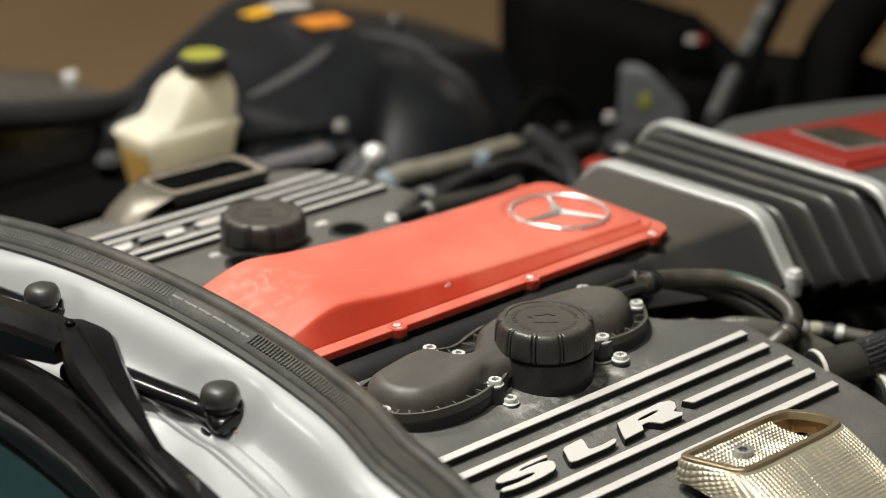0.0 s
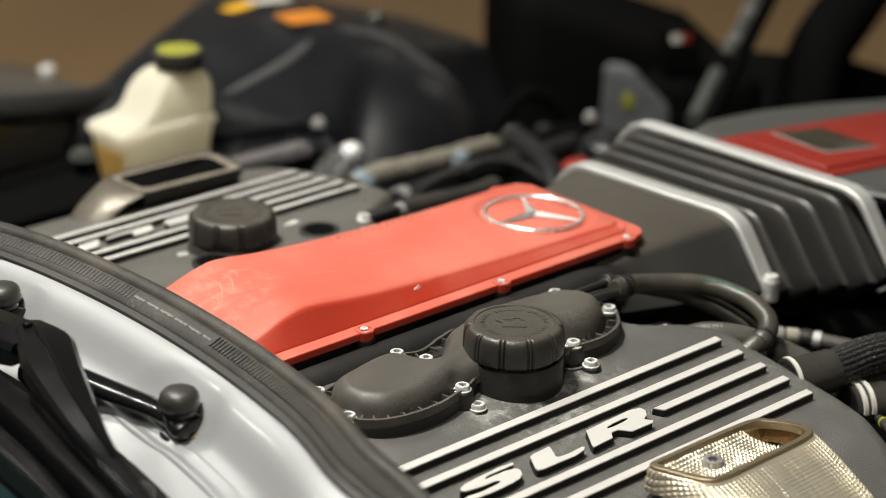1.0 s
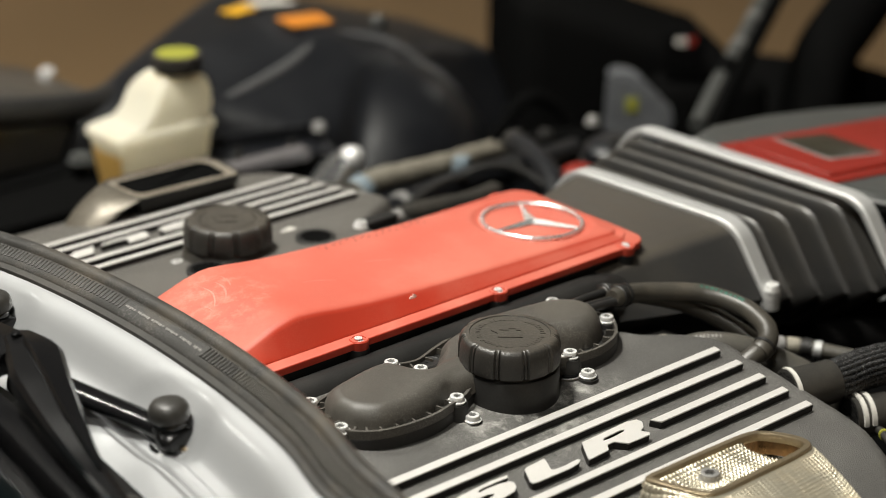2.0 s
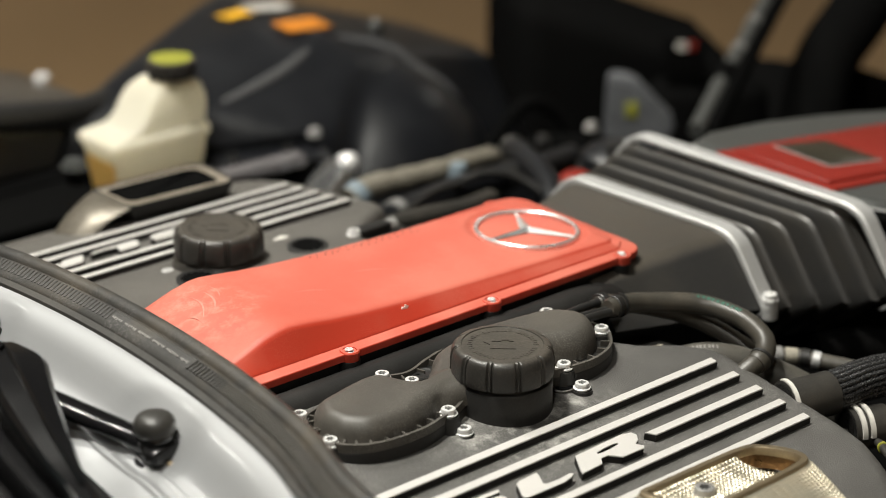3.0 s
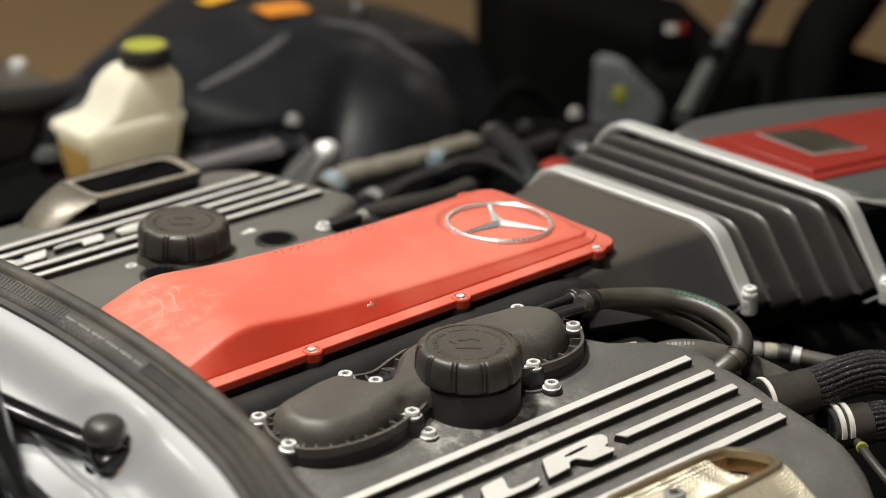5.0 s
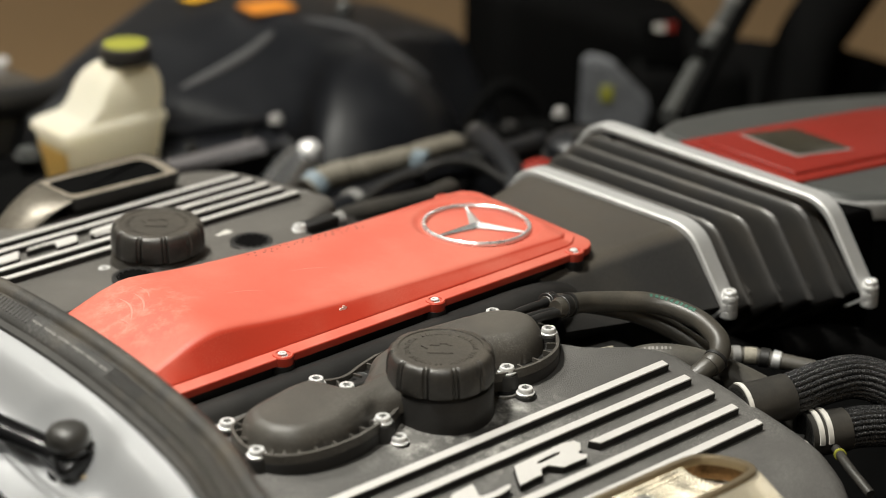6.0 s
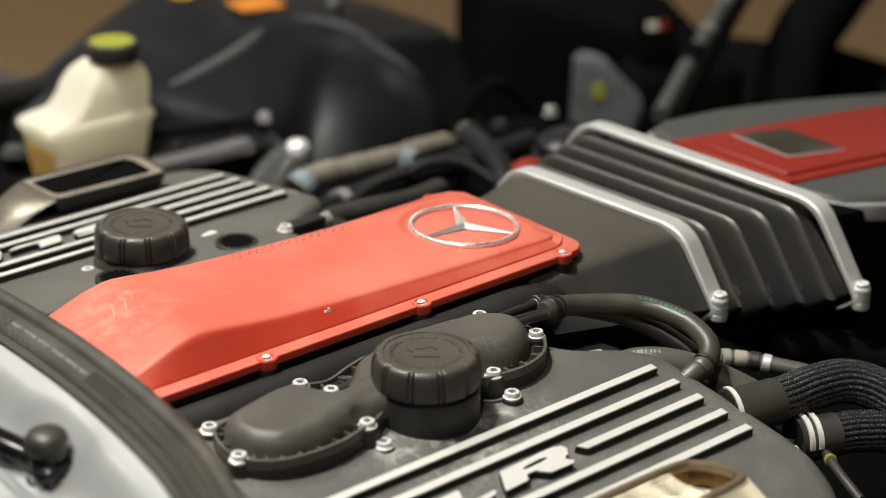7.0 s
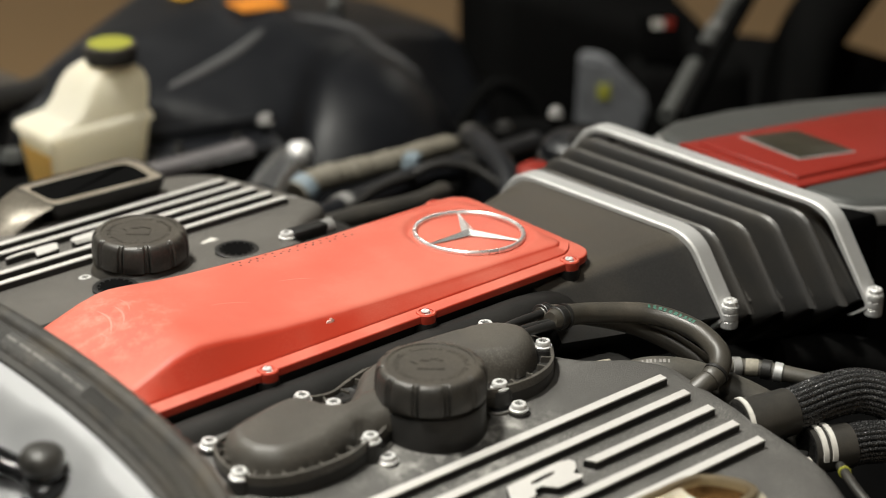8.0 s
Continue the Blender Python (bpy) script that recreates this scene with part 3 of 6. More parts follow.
# lower half of the intake: gasket, plenum and the round rail beside it


def plenum():
    p = thing("intake_plenum", "black cast intake housing under the red cover", "intake", "", (0.06, YC, -0.09))
    base = Vector(p.location)
    part("body", moved(box(-0.17, 0.262, YC - 0.066, YC + 0.066, -0.09, -0.0046, 0.004), Matrix.Translation(-base)), SMOOTH, p)
    for s in (-1, 1):
        for x in (-0.12, 0.0, 0.1212, 0.245):
            part("bolt_boss", moved(lathe([(0.0060, -0.032), (0.0070, -0.012), (0.0074, -0.0048)], 24), Matrix.Translation(Vector((x, YC + s * 0.0685, 0)) - base)), SMOOTH, p)
        rail = tube([(-0.17, YC + s * 0.080, -0.0205), (0.0, YC + s * 0.080, -0.0205), (0.15, YC + s * 0.079, -0.0205), (0.205, YC + s * 0.078, -0.0225), (0.235, YC + s * 0.074, -0.033), (0.26, YC + s * 0.070, -0.048)], 0.0135, 24, 4)
        part("side_rail", moved(rail, Matrix.Translation(-base)), SMOOTH, p)
    tagged(part("engine_block", box(-0.25, 0.26, YC - 0.20, YC + 0.20, -0.30, -0.055, 0.01), SMOOTH), "dark engine block under the covers", "engine")


plenum()


# ---------------------------------------------------------------- engine: breather covers and filler caps
FLANGE = [(-0.072, -0.055), (-0.064, -0.040), (-0.045, -0.034), (-0.015, -0.027), (0.004, -0.0265), (0.022, -0.0330), (0.045, -0.0260), (0.080, -0.018), (0.115, -0.022), (0.140, -0.026), (0.158, -0.038), (0.166, -0.056),
          (0.163, -0.074), (0.148, -0.090), (0.125, -0.097), (0.100, -0.094), (0.088, -0.088), (0.057, -0.078), (0.028, -0.085), (0.014, -0.0915), (0.000, -0.0955), (-0.018, -0.0995), (-0.040, -0.099), (-0.058, -0.094), (-0.070, -0.084), (-0.074, -0.070)]
LOBE_A = [(-0.067, -0.056), (-0.059, -0.042), (-0.040, -0.036), (-0.016, -0.032), (-0.002, -0.035), (0.004, -0.046), (0.010, -0.057), (0.026, -0.055), (0.042, -0.058), (0.048, -0.068), (0.040, -0.080), (0.014, -0.084),
          (-0.006, -0.0892), (-0.020, -0.0938), (-0.040, -0.0934), (-0.054, -0.0893), (-0.0650, -0.078), (-0.068, -0.066)]
SADDLE = [(0.000, -0.062), (0.016, -0.056), (0.034, -0.041), (0.050, -0.030), (0.085, -0.025), (0.094, -0.045), (0.090, -0.065), (0.060, -0.082), (0.030, -0.088), (0.004, -0.084)]
LOBE_B = [(0.070, -0.028), (0.105, -0.029), (0.136, -0.034), (0.152, -0.046), (0.157, -0.062), (0.148, -0.078), (0.128, -0.087), (0.105, -0.080), (0.085, -0.072), (0.068, -0.050)]


def inside(poly, px, py):
    """Distance to an outline, positive inside it, for arrays of places."""
    poly = [tuple(p) for p in poly]
    best = np.full(px.shape, 9.0)
    odd = np.zeros(px.shape, bool)
    for (ax, ay), (bx, by) in zip(poly, poly[1:] + poly[:1]):
        ex, ey = bx - ax, by - ay
        t = np.clip(((px - ax) * ex + (py - ay) * ey) / (ex * ex + ey * ey + 1e-12), 0, 1)
        best = np.minimum(best, np.hypot(px - ax - t * ex, py - ay - t * ey))
        crossing = ((ay > py) != (by > py)) & (px < ex * (py - ay) / (ey + (1e-12 if ey >= 0 else -1e-12)) + ax)
        odd ^= crossing
    return np.where(odd, best, -best)


def dome():
    """Two lobes and the saddle between them as one skin, scooped out round the bolts."""
    xs, ys = np.arange(-0.074, 0.162, 0.0009), np.arange(-0.099, -0.018, 0.0009)
    px, py = np.meshgrid(xs, ys, indexing="ij")
    low = -0.0140
    high = np.full(px.shape, low)
    for outline, top, r in ((LOBE_A, 0.0008, 0.0105), (SADDLE, -0.0012, 0.0090), (LOBE_B, 0.0040, 0.0115)):
        d = np.clip((inside(ring_spline(outline, 6), px, py) - 0.0010) / r, 0, 1)
        z = low + (top - low) * np.sqrt(1 - (1 - d) ** 2)
        k = 0.0028
        mix = np.clip(0.5 + 0.5 * (z - high) / k, 0, 1)
        high = high * (1 - mix) + z * mix + k * mix * (1 - mix) * (np.minimum(high, z) > low + 0.0005)
    for bx, by, wide in ((0.0131, -0.0497, 0.0115), (0.0046, -0.0311, 0.0110), (0.0066, -0.0912, 0.0105), (0.1048, -0.0904, 0.0130), (0.0275, -0.0385, 0.0130), (0.122, -0.0330, 0.0085)):
        t = np.clip((wide - np.hypot(px - bx, py - by)) / (wide * 0.5), 0, 1)
        t = t * t * (3 - 2 * t)
        high = high * (1 - t) + np.minimum(high, low + 0.0008) * t
    bm = bmesh.new()
    grid = [[bm.verts.new((x, y, high[i, j])) for j, y in enumerate(ys)] for i, x in enumerate(xs)]
    for i in range(len(xs) - 1):
        for j in range(len(ys) - 1):
            if max(high[i, j], high[i + 1, j], high[i, j + 1], high[i + 1, j + 1]) > low + 0.0003:
                bm.faces.new((grid[i][j], grid[i + 1][j], grid[i + 1][j + 1], grid[i][j + 1]))
    bmesh.ops.delete(bm, geom=[v for v in bm.verts if not v.link_faces], context="VERTS")
    return bm


def breather():
    b = thing("breather_cover", "dusty black plastic breather cover with two domed lobes", "engine cover", "", (0.04, -0.065, -0.026))
    base = Vector(b.location)
    off = Matrix.Translation(-base)
    edge = turned_right(ring_spline(FLANGE, 5))

    def around(d):
        return [tuple(p) for p in inset(edge, d)]

    part("flange", moved(puffy(edge, -0.030, -0.0145, 0.002, 3), off), SMOOTH, b)
    # an upright rim with a slotted channel between it and the domes
    rim = part("rim", moved(holed(around(0.0003), [around(0.0022)], -0.016, -0.0098), off), DOMEPLASTIC, b)
    part("dome", moved(dome(), off), DOMEPLASTIC, b, sharp=75)
    pts = inset(edge, 0.0020)
    for i in range(0, len(pts), 3):
        p, q = pts[i], pts[(i + 1) % len(pts)]
        a = math.atan2(q.y - p.y, q.x - p.x)
        part("rib", moved(box(-0.0006, 0.0006, 0.0, 0.0062, -0.0150, -0.0106), Matrix.Translation(Vector((p.x, p.y, 0)) - base) @ Matrix.Rotation(a, 4, "Z")), DOMEPLASTIC, rim)
    return b


breather()


def filler_cap(place, low, group="filler caps", label="black ribbed plastic oil filler cap"):
    cap = thing("filler_cap", label, "cap", group, place)

    def grip(a, r, z):
        # broad lobes with a pair of narrow creases between them
        k = abs((a / (2 * math.pi) * 11) % 1.0 - 0.5)
        fade = min(1.0, max(0.0, (r - 0.0266) / 0.003))
        return fade * (-0.0018 * math.exp(-((k - 0.075) / 0.032) ** 2) - 0.0006 * math.exp(-(k / 0.05) ** 2))

    h = 0.0190
    grip_part = part("grip", lathe([(0.0295, 0.0), (0.0318, 0.0004), (0.0325, 0.0018), (0.0325, 0.006), (0.0323, 0.011), (0.0318, h - 0.0050), (0.0311, h - 0.0026), (0.0298, h - 0.0010), (0.0282, h - 0.0003), (0.0262, h),
                        (0.0256, h), (0.0252, h - 0.0006), (0.012, h - 0.0006), (0.004, h - 0.0006)], 340, grip), CAPBLACK, cap)
    # raised oil can mark and a ring of small raised writing bars
    can = [(-0.0078, -0.0070), (0.0078, -0.0070), (0.0078, 0.0046), (0.0050, 0.0046), (0.0050, 0.0066), (-0.0018, 0.0066), (-0.0018, 0.0046), (-0.0078, 0.0046), (-0.0078, 0.0010), (-0.0112, 0.0036), (-0.0118, 0.0026), (-0.0078, -0.0014)]
    gap = [(-0.0068, -0.0060), (0.0068, -0.0060), (0.0068, 0.0036), (0.0040, 0.0036), (0.0040, 0.0056), (-0.0008, 0.0056), (-0.0008, 0.0036), (-0.0068, 0.0036)]
    part("oil_mark", moved(holed(can, [gap], h - 0.0012, h - 0.0001), Matrix.Rotation(radians(-42), 4, "Z")), CAPBLACK, grip_part)
    for i in range(44):
        if i % 9:
            m = Matrix.Rotation(2 * math.pi * i / 44, 4, "Z") @ Matrix.Translation((0, 0.0205, 0))
            part("raised_mark", moved(box(-0.0006 - 0.0003 * (i % 3), 0.0007, -0.0017, 0.0017 - 0.0008 * (i % 2), h - 0.0012, h - 0.0003), m), CAPBLACK, grip_part)
    if low:
        part("neck", lathe([(0.0338, -0.032), (0.0326, -0.024), (0.0320, -0.018), (0.0318, -0.0040), (0.0311, -0.0026), (0.0290, -0.0022), (0.0280, 0.0006)], 64), SMOOTH, cap, "smooth black neck")
    else:
        part("neck", lathe([(0.034, -0.010), (0.0325, -0.0035), (0.0300, -0.0012), (0.028, 0.0)], 64), CAPBLACK, cap)
    return cap


filler_cap((0.0575, -0.0835, -0.0022), True, label="black ribbed oil filler cap on a tall round neck")
filler_cap((0.0540, 0.2125, -0.0145), False, label="black ribbed oil filler cap on the far bank")

# bolts
BOLTS = [(0.0046, -0.0311, -0.0098), (0.1497, -0.0279, -0.0100), (0.0066, -0.0912, -0.0118), (0.1048, -0.0904, -0.0118), (0.1600, -0.0689, -0.0105), (-0.0640, -0.0362, -0.0130), (-0.0715, -0.0750, -0.0125),
         (0.0114, -0.1003, -0.0228), (0.1074, -0.1043, -0.0215), (0.0131, -0.0497, -0.0098), (0.1513, 0.1786, -0.0165)]


def bolts():
    first = star_bolt()
    tagged(first, group="flange bolts")
    first.matrix_basis = Matrix.Translation(BOLTS[0])
    for i, p in enumerate(BOLTS[1:]):
        copy_thing(first, Matrix.Translation(p) @ Matrix.Rotation(i * 0.7, 4, "Z"))
    small = star_bolt(0.0032, 0.0016, "cover_screw", "small steel screw sunk in a red lug")
    tagged(small, group="cover screws")
    small.matrix_basis = Matrix.Translation((0.0, YC - 0.0685, 0.0004))
    for x in (0.1212, 0.245):
        copy_thing(small, Matrix.Translation((x, YC - 0.0685, 0.0004)) @ Matrix.Rotation(x * 7, 4, "Z"))
    # a low one beside the far filler cap
    copy_thing(first, Matrix.Translation((0.0165, 0.2235, -0.0245)) @ Matrix.Diagonal((0.95, 0.80, 0.45, 1.0)))
    # bosses that carry the raised bolts
    for p in BOLTS[:10]:
        tagged(part("bolt_post", lathe([(0.0078, -0.030 - p[2]), (0.0074, -0.006), (0.0066, -0.001)], 24), SMOOTH), "black plastic post under a bolt", "post", "bolt posts").location = p


bolts()
# ---------------------------------------------------------------- air duct, bellows and airbox
YD = 0.0595
FAR_SIDE = 0.0105    # how much narrower the duct is on its far side


def duct_ring(x, top_half, low_half, z_top, z_low, r=0.03, grow=0.0, base=Vector()):
    """A trapezoid cross-section with rounded shoulders, standing across the car."""
    pts = []
    for s in (-1, 1):
        half_pts = []
        less = FAR_SIDE if s > 0 else 0.0
        top, low = Vector((top_half - less + grow, z_top + grow - 0.35 * less)), Vector((low_half - less + grow, z_low))
        down = (low - top).normalized()
        flat = Vector((-1, 0))
        p0, p1 = top + flat * r, top + down * r * 0.8
        for k in range(9):
            t = k / 8
            half_pts.append((1 - t) ** 2 * p0 + 2 * t * (1 - t) * top + t * t * p1)
        half_pts += [top + down * (low - top).length * f for f in (0.7, 0.85)]
        half_pts += [low, Vector((low_half * 0.90 + grow, z_low - 0.012)), Vector((low_half * 0.62, z_low - 0.045))]
        half_pts = [Vector((s * a, b)) for a, b in half_pts]
        pts += half_pts if s > 0 else half_pts[::-1]
    return [Vector((x, YD + a, b)) - base for a, b in pts]


def duct_size(x):
    return (interp(x, [0.20, 0.255, 0.335, 0.445], [0.066, 0.070, 0.085, 0.119]), interp(x, [0.20, 0.255, 0.335, 0.445], [0.086, 0.099, 0.121, 0.163]),
            interp(x, [0.20, 0.255, 0.30, 0.335, 0.445], [-0.012, -0.0085, -0.004, -0.001, 0.002]), interp(x, [0.20, 0.255, 0.335, 0.445], [-0.040, -0.044, -0.047, -0.056]))


def intake_duct():
    d = thing("intake_duct", "black rubber intake duct with a corrugated bellows section", "duct", "", (0.33, YD, -0.08))
    base = Vector(d.location)
    rings = [duct_ring(x, *duct_size(x), r=0.010, base=base) for x in np.linspace(0.215, 0.345, 14)]
    part("throat", loft(rings), BELLOWS, d)
    rings = []
    # each fold: a raised band, a lower ledge, then a deep groove
    fold = ([0.0, 0.03, 0.06, 0.12, 0.22, 0.31, 0.37, 0.40, 0.51, 0.55, 0.92, 1.0], [-0.022, -0.0080, -0.0028, -0.0002, 0.0009, -0.0002, -0.0030, -0.0060, -0.0064, -0.022, -0.0225, -0.022])
    for x in sorted({*np.linspace(0.340, 0.455, 60).round(5).tolist(), *[round(0.3500 + 0.0228 * (i + f), 5) for i in range(4) for f in fold[0][:-1]]}):
        k = (x - 0.3500) / 0.0228
        g = interp(k % 1.0, *fold) if 0 <= k < 4 else -0.0100
        rings.append(duct_ring(x, *duct_size(x), r=0.013, grow=g, base=base))
    part("bellows", loft(rings), BELLOWS, d, "corrugated black rubber bellows", sharp=42)
    return d


def clamp(x, label):
    c = thing("hose_clamp", label, "clamp", "duct clamps", (x, YD, -0.05))
    base = Vector(c.location)
    xs, grows = (-0.0072, -0.0072, -0.0060, 0.0060, 0.0072, 0.0072), (0.0002, 0.0030, 0.0040, 0.0040, 0.0030, 0.0002)
    skin = [duct_ring(x + dx, *duct_size(x), r=0.018, grow=g, base=base)[1:-1] for dx, g in zip(xs, grows)]
    part("band", loft(skin, closed=False), ALU, c)
    th, lh, zt, zl = duct_size(x)
    y = -(lh + 0.003)
    lug = lathe([(0.0070, -0.013), (0.0078, -0.012), (0.0078, -0.0065), (0.0071, -0.0060), (0.0071, -0.0050), (0.0078, -0.0045), (0.0078, 0.0008), (0.0071, 0.0012), (0.0071, 0.0022), (0.0078, 0.0027), (0.0078, 0.0060)], 28)
    lug_part = part("clamp_lug", moved(lug, Matrix.Translation(Vector((x - 0.001, YD + y + 0.001, zl + 0.003)) - base) @ Matrix.Scale(0.78, 4)), ALU, c)
    m = Matrix.Translation(Vector((x - 0.001, YD + y + 0.001, zl + 0.0077)) - base) @ Matrix.Scale(0.80, 4)
    part("clamp_bolt", moved(lathe([(0.0072, 0.0), (0.0072, 0.0016), (0.0060, 0.002), (0.0060, 0.0055), (0.0052, 0.0064), (0.003, 0.0064), (0.0028, 0.004)], 24), m), BOLT, lug_part)
    return c


intake_duct()
clamp(0.3385, "silver metal clamp band round the intake duct")
clamp(0.4430, "silver metal clamp band at the airbox end of the duct")


def airbox():
    a = thing("airbox", "grey airbox with a red centre panel and dark badge plate", "airbox", "", (0.65, YD, -0.15))
    base = Vector(a.location)
    # the lid falls away towards the nose of the car
    fall = Matrix.Identity(4)
    fall[2][0], fall[2][3] = -0.11, 0.11 * 0.48
    off = Matrix.Translation(-base) @ fall
    near = [(0.482, 0.058), (0.488, 0.080), (0.500, 0.100), (0.53, 0.113), (0.60, 0.118), (0.68, 0.112), (0.76, 0.098), (0.86, 0.072), (0.95, 0.04)]
    outline = [Vector((x, YD - h)) for x, h in near] + [Vector((x, YD + h)) for x, h in near[::-1]]
    part("body", moved(puffy([p for p in inset(turned_right(outline), 0.004)], -0.16, -0.026, 0.006, 3), off), SHROUD, a, "dull black lower case")
    part("lid", moved(puffy(outline, -0.030, -0.0115, 0.010, 5), off), GREY, a, "grey painted lid")
    part("trim", moved(puffy([p for p in inset(turned_right(outline), -0.0012)], -0.030, -0.0165, 0.003, 3), off), LIDEDGE, a, "thin pale edge round the airbox lid")
    # the lid's red spine: a lower step and a raised middle
    red = [Vector((0.480, YD - 0.0600)), Vector((0.70, YD - 0.0600)), Vector((0.86, YD - 0.04)), Vector((0.86, YD + 0.04)), Vector((0.70, YD + 0.0570)), Vector((0.480, YD + 0.0570))]
    panel = part("red_panel", moved(puffy(red, -0.04, -0.0088, 0.003, 3), off), DARKRED, a, "deep red raised centre panel")
    raised = [Vector((0.492, YD - 0.0500)), Vector((0.70, YD - 0.0500)), Vector((0.84, YD - 0.032)), Vector((0.84, YD + 0.032)), Vector((0.70, YD + 0.0480)), Vector((0.492, YD + 0.0480))]
    part("raised_field", moved(puffy(raised, -0.02, -0.0058, 0.0035, 3), off), DARKRED, panel)
    plate = [Vector((0.5270, 0.0375)), Vector((0.5860, 0.0315)), Vector((0.5875, 0.0905)), Vector((0.5315, 0.0975))]
    part("badge_plate", moved(puffy(plate, -0.010, -0.0046, 0.0012, 2), off), PLATE, panel, "dark square badge plate")
    part("badge_border", moved(puffy([p for p in inset(turned_right(plate), -0.0022)], -0.010, -0.0052, 0.0010, 2), off), LIDEDGE, panel, "thin pale border of the badge plate")
    part("neck", moved(box(0.444, 0.52, YD - 0.11, YD + 0.11, -0.12, -0.018, 0.01), off), SHROUD, a)
    return a


airbox()

# ---------------------------------------------------------------- seal, cowl and windscreen


def seal_x(y):
    return -0.1265 - 0.55 * (y - 0.045) ** 2 - 0.0050 * math.exp(-((y + 0.190) / 0.036) ** 2)


def seal_drop(y):
    return -0.30 * max(0.0, y - 0.13) ** 2


def seal():
    s = thing("bonnet_seal", "black ribbed rubber seal along the cowl edge", "seal", "", (-0.13, YC, 0.02))
    base = Vector(s.location)
    prof = [(-0.0130, 0.028), (-0.0128, 0.0335), (-0.0105, 0.0365), (-0.0060, 0.0388), (0.0004, 0.0414), (0.0022, 0.0400), (0.0038, 0.0402), (0.0050, 0.0422), (0.0085, 0.0440), (0.0120, 0.0440), (0.0150, 0.0415), (0.0165, 0.0365), (0.0163, 0.030), (0.014, -0.03), (-0.012, -0.03)]
    rings = []
    ys = np.linspace(-0.62, 0.75, 140)
    for y in ys:
        rings.append([Vector((seal_x(y) + a, y, b + seal_drop(y))) - base for a, b in prof])
    bulb = part("bulb", loft(rings), SEALRUBBER, s)
    lip = [(-0.0165, 0.0318), (-0.0160, 0.0345), (-0.0125, 0.0362), (-0.0115, 0.0330)]
    rings = [[Vector((seal_x(y) + a, y, b + seal_drop(y))) - base for a, b in lip] for y in ys]
    part("lip", loft(rings), RUBBER, s)
    # fine cross ribs on the back face
    first = {}
    for y in [*np.arange(-0.026, -0.34, -0.0034), *np.arange(0.064, 0.26, 0.0034)]:
        slope = math.atan2(0.0030, 0.0070)
        m = Matrix.Translation(Vector((seal_x(y) - 0.0034, y, 0.0402 + seal_drop(y))) - base) @ Matrix.Rotation(math.atan(1.1 * (y - 0.045)), 4, "Z") @ Matrix.Rotation(-slope, 4, "Y")
        # the nearer ribs get a browner rubber that paints their warm sheen
        worn = y < -0.06
        if worn not in first:
            rib = part("rib", box(-0.0042, 0.0042, -0.0010, 0.0010, -0.001, 0.00080, 0.0003, 1), OLDRUBBER if worn else SEALRUBBER, bulb, "rubber rib, brown for the light on it" if worn else "")
            first[worn] = rib.data
        else:
            rib = new("rib", first[worn])
            rib.parent = bulb
        rib.matrix_basis = m @ Matrix.Translation((0, 0, -0.00072 if y > 0 else interp(y, [-0.16, -0.06], [0.0009, -0.0001])))
    # worn moulded writing, as plain bars
    for k in range(38):
        y = 0.060 - 0.0022 * k
        if k % 7 == 5:
            continue
        m = Matrix.Translation(Vector((seal_x(y) - 0.0040, y, 0.0400)) - base) @ Matrix.Rotation(math.atan(1.1 * (y - 0.045)), 4, "Z") @ Matrix.Rotation(-0.41, 4, "Y")
        part("moulded_mark", moved(box(-0.0006 - 0.0003 * (k % 3), 0.0007, -0.0007, 0.0005 + 0.0003 * (k % 2), 0, 0.00015), m), INK, s, "worn pale moulded marking")
    return s


seal()


def cowl():
    """The pressed silver panel: upper shelf, gutter beads and the lower apron."""
    c = thing("cowl_panel", "silver painted cowl panel below the windscreen", "cowl panel", "", (-0.17, YC, 0.0))
    base = Vector(c.location)
    shelf = [(0.004, 0.010), (-0.012, 0.0325), (-0.0165, 0.0323), (-0.021, 0.0312), (-0.0255, 0.0290), (-0.030, 0.0258), (-0.034, 0.0220), (-0.038, 0.0178), (-0.042, 0.0138), (-0.0455, 0.0108), (-0.049, 0.0088), (-0.0515, 0.0080)]
    gutter = [(-0.0515, 0.0080), (-0.0525, 0.0094), (-0.0550, 0.0093), (-0.0562, 0.0074), (-0.0615, 0.0062), (-0.0625, 0.0076), (-0.0650, 0.0074), (-0.0662, 0.0050)]
    apron = [(-0.0662, 0.0050), (-0.075, 0.001), (-0.09, -0.008), (-0.11, -0.020), (-0.13, -0.028)]
    for name, prof in (("shelf", shelf), ("gutter", gutter), ("apron", apron)):
        rows = []
        for y in np.linspace(-0.62, 0.75, 260):
            row = []
            for a, b in prof:
                x = seal_x(y) + a
                z = b + seal_drop(y)
                for ky in (-0.040, 0.156):
                    # a pressed dish round each wiper spindle
                    rr = ((y - ky) / 0.042) ** 2 + ((x + 0.176) / 0.026) ** 2
                    edge = min(1.0, max(0.0, (1.15 - math.sqrt(rr)) / 0.40))
                    z -= 0.0028 * edge * edge * (3 - 2 * edge) * min(1.0, max(0.0, (-0.016 - a) / 0.012))
                row.append(Vector((x, y, z)) - base)
            rows.append(row)
        part(name, loft(rows, closed=False), SILVER, c, sharp=70)


cowl()


